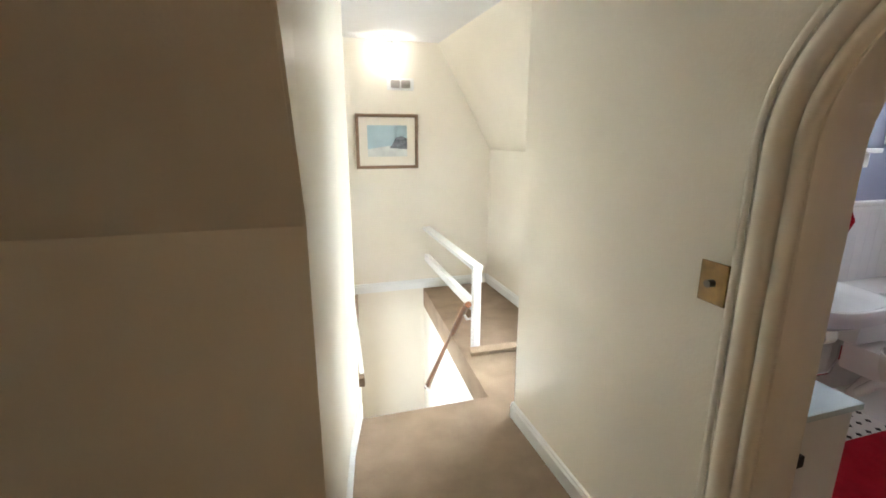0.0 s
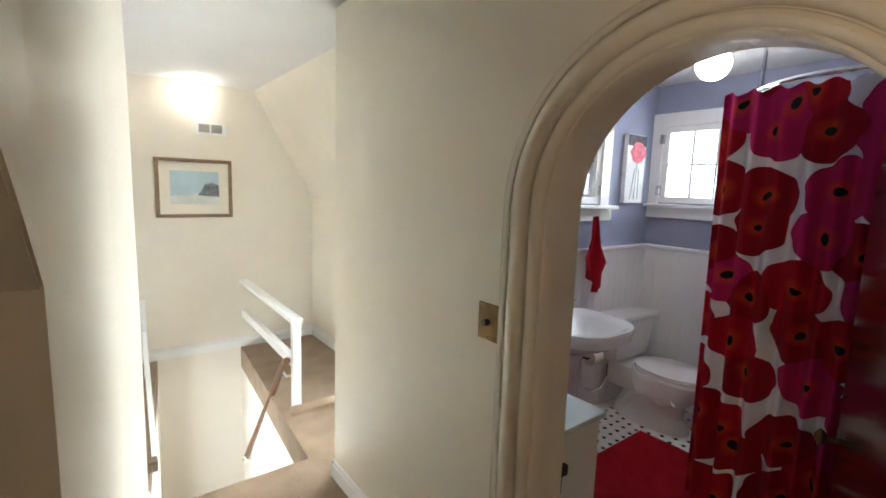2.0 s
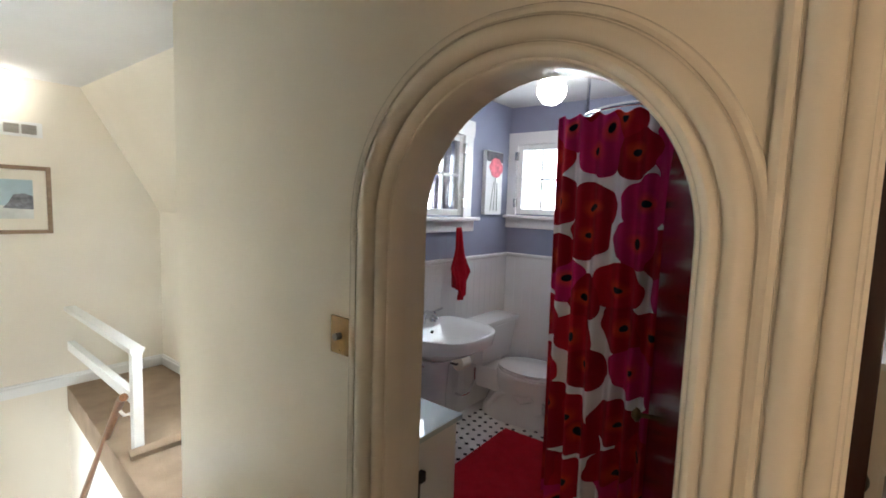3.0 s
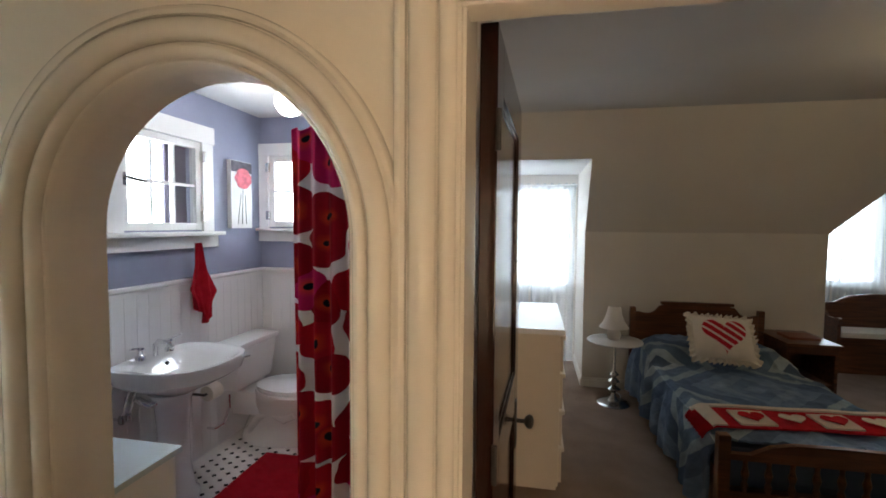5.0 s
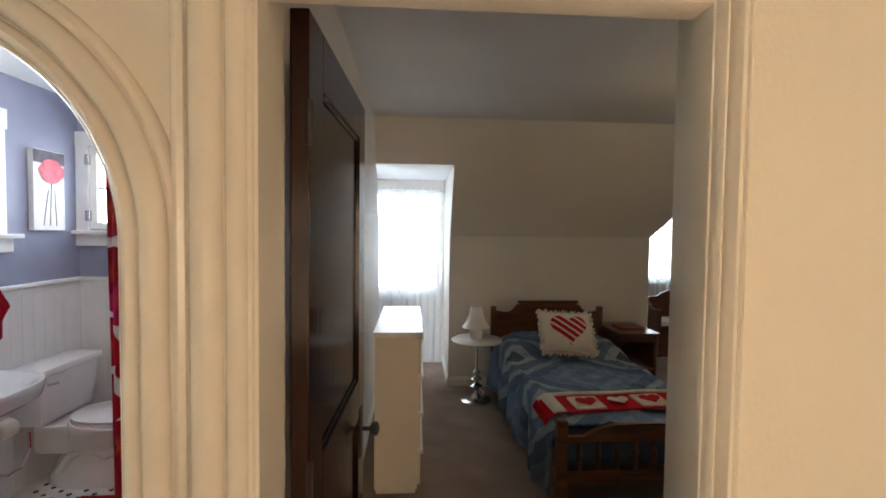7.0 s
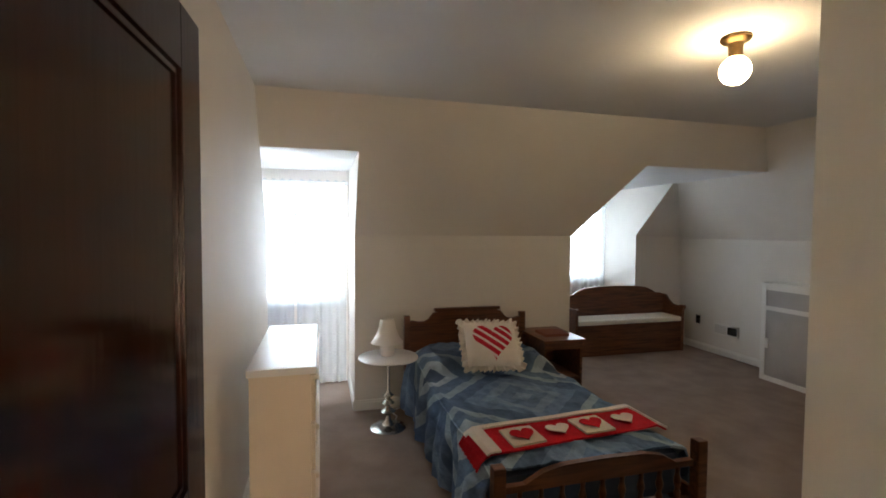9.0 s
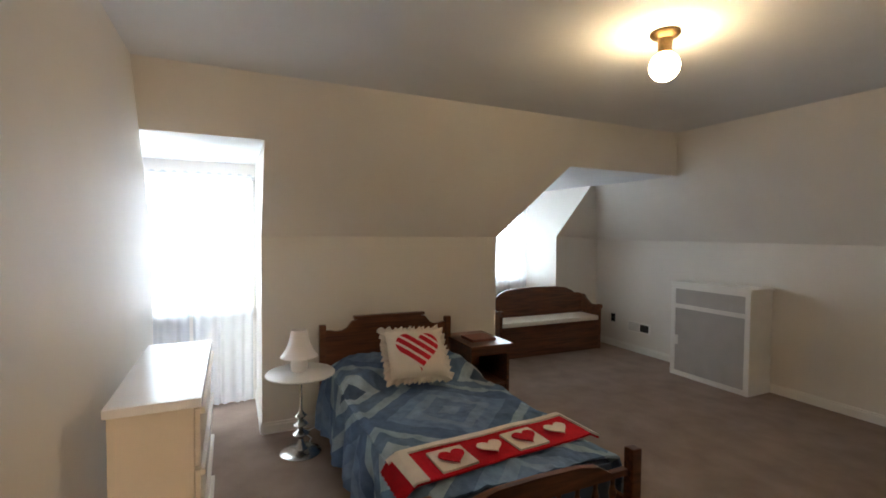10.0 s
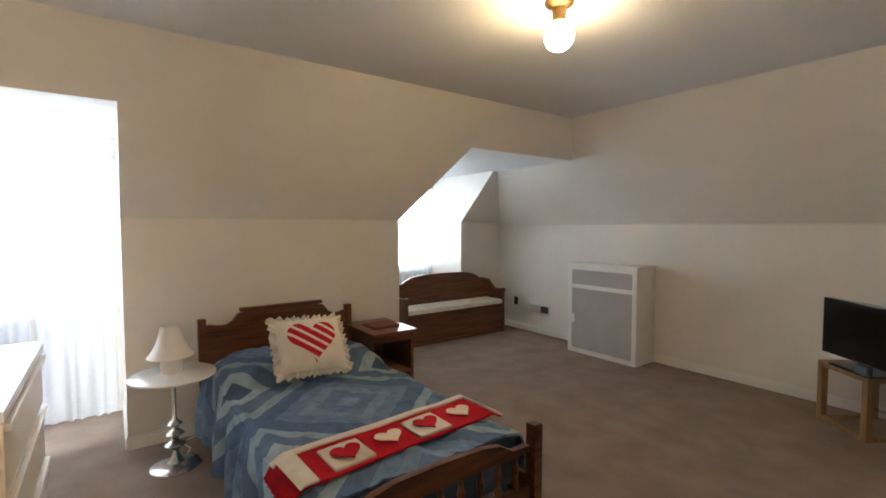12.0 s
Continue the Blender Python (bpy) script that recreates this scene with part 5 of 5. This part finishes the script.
hc = thing("heater_cover", (4.18, -4.9, 0), "pale painted wall heater cabinet with grey slatted grilles", "heater")
hx0, hx1, hy = 3.825, 4.675, -4.80
part("cabinet", box(hx0, hx1, -5.145, hy - 0.012, 0.0, 1.0, bevel=0.004), IV, hc)
part("top", box(hx0 - 0.015, hx1 + 0.015, -5.15, hy + 0.004, 1.0, 1.025, bevel=0.004), IV, hc)
for nm, a in (("frame_side", (hx0, hx0 + 0.05, 0.0, 1.0)), ("frame_side", (hx1 - 0.05, hx1, 0.0, 1.0)), ("frame_rail", (hx0 + 0.05, hx1 - 0.05, 0.95, 1.0)), ("frame_rail", (hx0 + 0.05, hx1 - 0.05, 0.74, 0.785)), ("frame_rail", (hx0 + 0.05, hx1 - 0.05, 0.0, 0.05))):
    part(nm, box(a[0], a[1], hy - 0.012, hy, a[2], a[3], bevel=0.003), IV, hc)
for za, zb, n in ((0.785, 0.95, 11), (0.05, 0.74, 46)):
    g = part("grille", box(hx0 + 0.05, hx1 - 0.05, hy - 0.0118, hy - 0.011, za, zb), GRILLE, hc, "grey slatted metal grille")
    for k in range(n):
        z = za + (zb - za) * (k + 0.5) / n
        part("slat", box(hx0 + 0.05, hx1 - 0.05, hy - 0.011, hy - 0.006, z - 0.0035, z + 0.0035), GRILLE, g)
part("control", box(hx1 - 0.09, hx1 - 0.055, hy - 0.006, hy + 0.006, 0.34, 0.44, bevel=0.003), IV, hc, "small pale control cover")

ot = thing("wall_outlet", (5.87, -5.16, 0.39), "dark wall outlet plate above the baseboard", "outlet")
part("plate", box(5.83, 5.90, -5.159, -5.152, 0.335, 0.445, bevel=0.002), BLACK, ot)
for z in (0.365, 0.415):
    part("socket", box(5.85, 5.88, -5.152, -5.149, z - 0.014, z + 0.014, bevel=0.001), MAHOGANY, ot)
gv = thing("wall_register", (5.38, -5.16, 0.3), "painted wall register with a dark opening", "vent")
part("plate", box(5.25, 5.60, -5.159, -5.148, 0.26, 0.40, bevel=0.003), IV, gv)
part("opening", box(5.27, 5.40, -5.1485, -5.1465, 0.285, 0.375), BLACK, gv)
for k in range(6):
    part("slat", box(5.42, 5.585, -5.148, -5.145, 0.28 + 0.018 * k, 0.288 + 0.018 * k), GRILLE, gv)

tt = thing("tv_table", (2.1, -4.75, 0), "low honey oak table with square legs and floor rails", "table")
TTM = Matrix.Translation((2.35, -4.79, 0)) @ Matrix.Rotation(radians(142), 4, "Z")
LW, LD = 0.42, 0.42
for i, (x, y) in enumerate(((0, 0), (LW - 0.045, 0), (0, LD - 0.045), (LW - 0.045, LD - 0.045))):
    part("leg", placed(box(x, x + 0.045, y, y + 0.045, 0.0, 0.40, bevel=0.004), TTM), OAK, tt)
for a in ((0.0, LW, 0.0, 0.045, 0.40, 0.44), (0.0, LW, LD - 0.045, LD, 0.40, 0.44), (0.0, 0.045, 0.045, LD - 0.045, 0.40, 0.44), (LW - 0.045, LW, 0.045, LD - 0.045, 0.40, 0.44)):
    part("top_rail", placed(box(*a, bevel=0.004), TTM), OAK, tt)
part("top_panel", placed(box(0.045, LW - 0.045, 0.045, LD - 0.045, 0.415, 0.436), TTM), OAK, tt)
for a in ((0.005, 0.04, 0.045, LD - 0.045, 0.0, 0.03), (LW - 0.04, LW - 0.005, 0.045, LD - 0.045, 0.0, 0.03), (0.045, LW - 0.045, 0.005, 0.04, 0.0, 0.03)):
    part("floor_rail", placed(box(*a, bevel=0.004), TTM), OAK, tt)
tv = thing("television", (2.0, -4.75, 0.44), "black flat-screen television on a glossy stand", "television")
VM = Matrix.Translation((2.325, -4.87, 0.44)) @ Matrix.Rotation(radians(142), 4, "Z")
part("housing", placed(box(0.0, 0.66, -0.03, 0.03, 0.06, 0.47, bevel=0.006), VM), SCREEN, tv)
part("screen", placed(box(0.02, 0.64, -0.0335, -0.03, 0.085, 0.455), VM), SCREEN, tv)
part("screen", placed(box(0.02, 0.64, 0.03, 0.0335, 0.085, 0.455), VM), SCREEN, tv)
part("stand_neck", placed(box(0.28, 0.37, -0.02, 0.02, 0.01, 0.07), VM), SCREEN, tv)
part("stand_base", placed(box(0.15, 0.48, -0.10, 0.10, 0.0, 0.016, bevel=0.006), VM), SCREEN, tv)
part("power_cord", tube([(2.12, -5.0, 0.4), (2.13, -5.03, 0.2), (2.1, -5.05, 0.09), (1.98, -5.06, 0.07), (1.95, -5.08, 0.2)], 0.005, 6), BLACK, tv, "black power cord")


def curtain_pair(xc, y0, y1, z1, z0, seed):
    c = thing("sheer_curtain", (xc, (y0 + y1) / 2, z0), "sheer white curtain gathered on a thin rod", "curtain", "sheer bedroom curtains")
    ym = (y0 + y1) / 2
    for a, b in ((y0, ym - 0.01), (ym + 0.01, y1)):
        part("panel", drape([(xc, a), (xc, b)], z1, z0, 6 + seed, 0.011, 120, 8), SHEER, c, smooth=True)
    part("rod", tube([(xc, y0 - 0.02, z1 - 0.01), (xc, y1 + 0.02, z1 - 0.01)], 0.008, 8), WHITE, c)
    for y in (y0 - 0.01, y1 + 0.01):
        part("bracket", box(xc, xc + 0.1, y - 0.01, y + 0.01, z1 - 0.03, z1, bevel=0.002), WHITE, c)


curtain_pair(5.54, -0.54, 0.43, 2.02, 0.03, 0)
curtain_pair(6.84, -4.38, -3.19, 2.02, 0.35, 1)
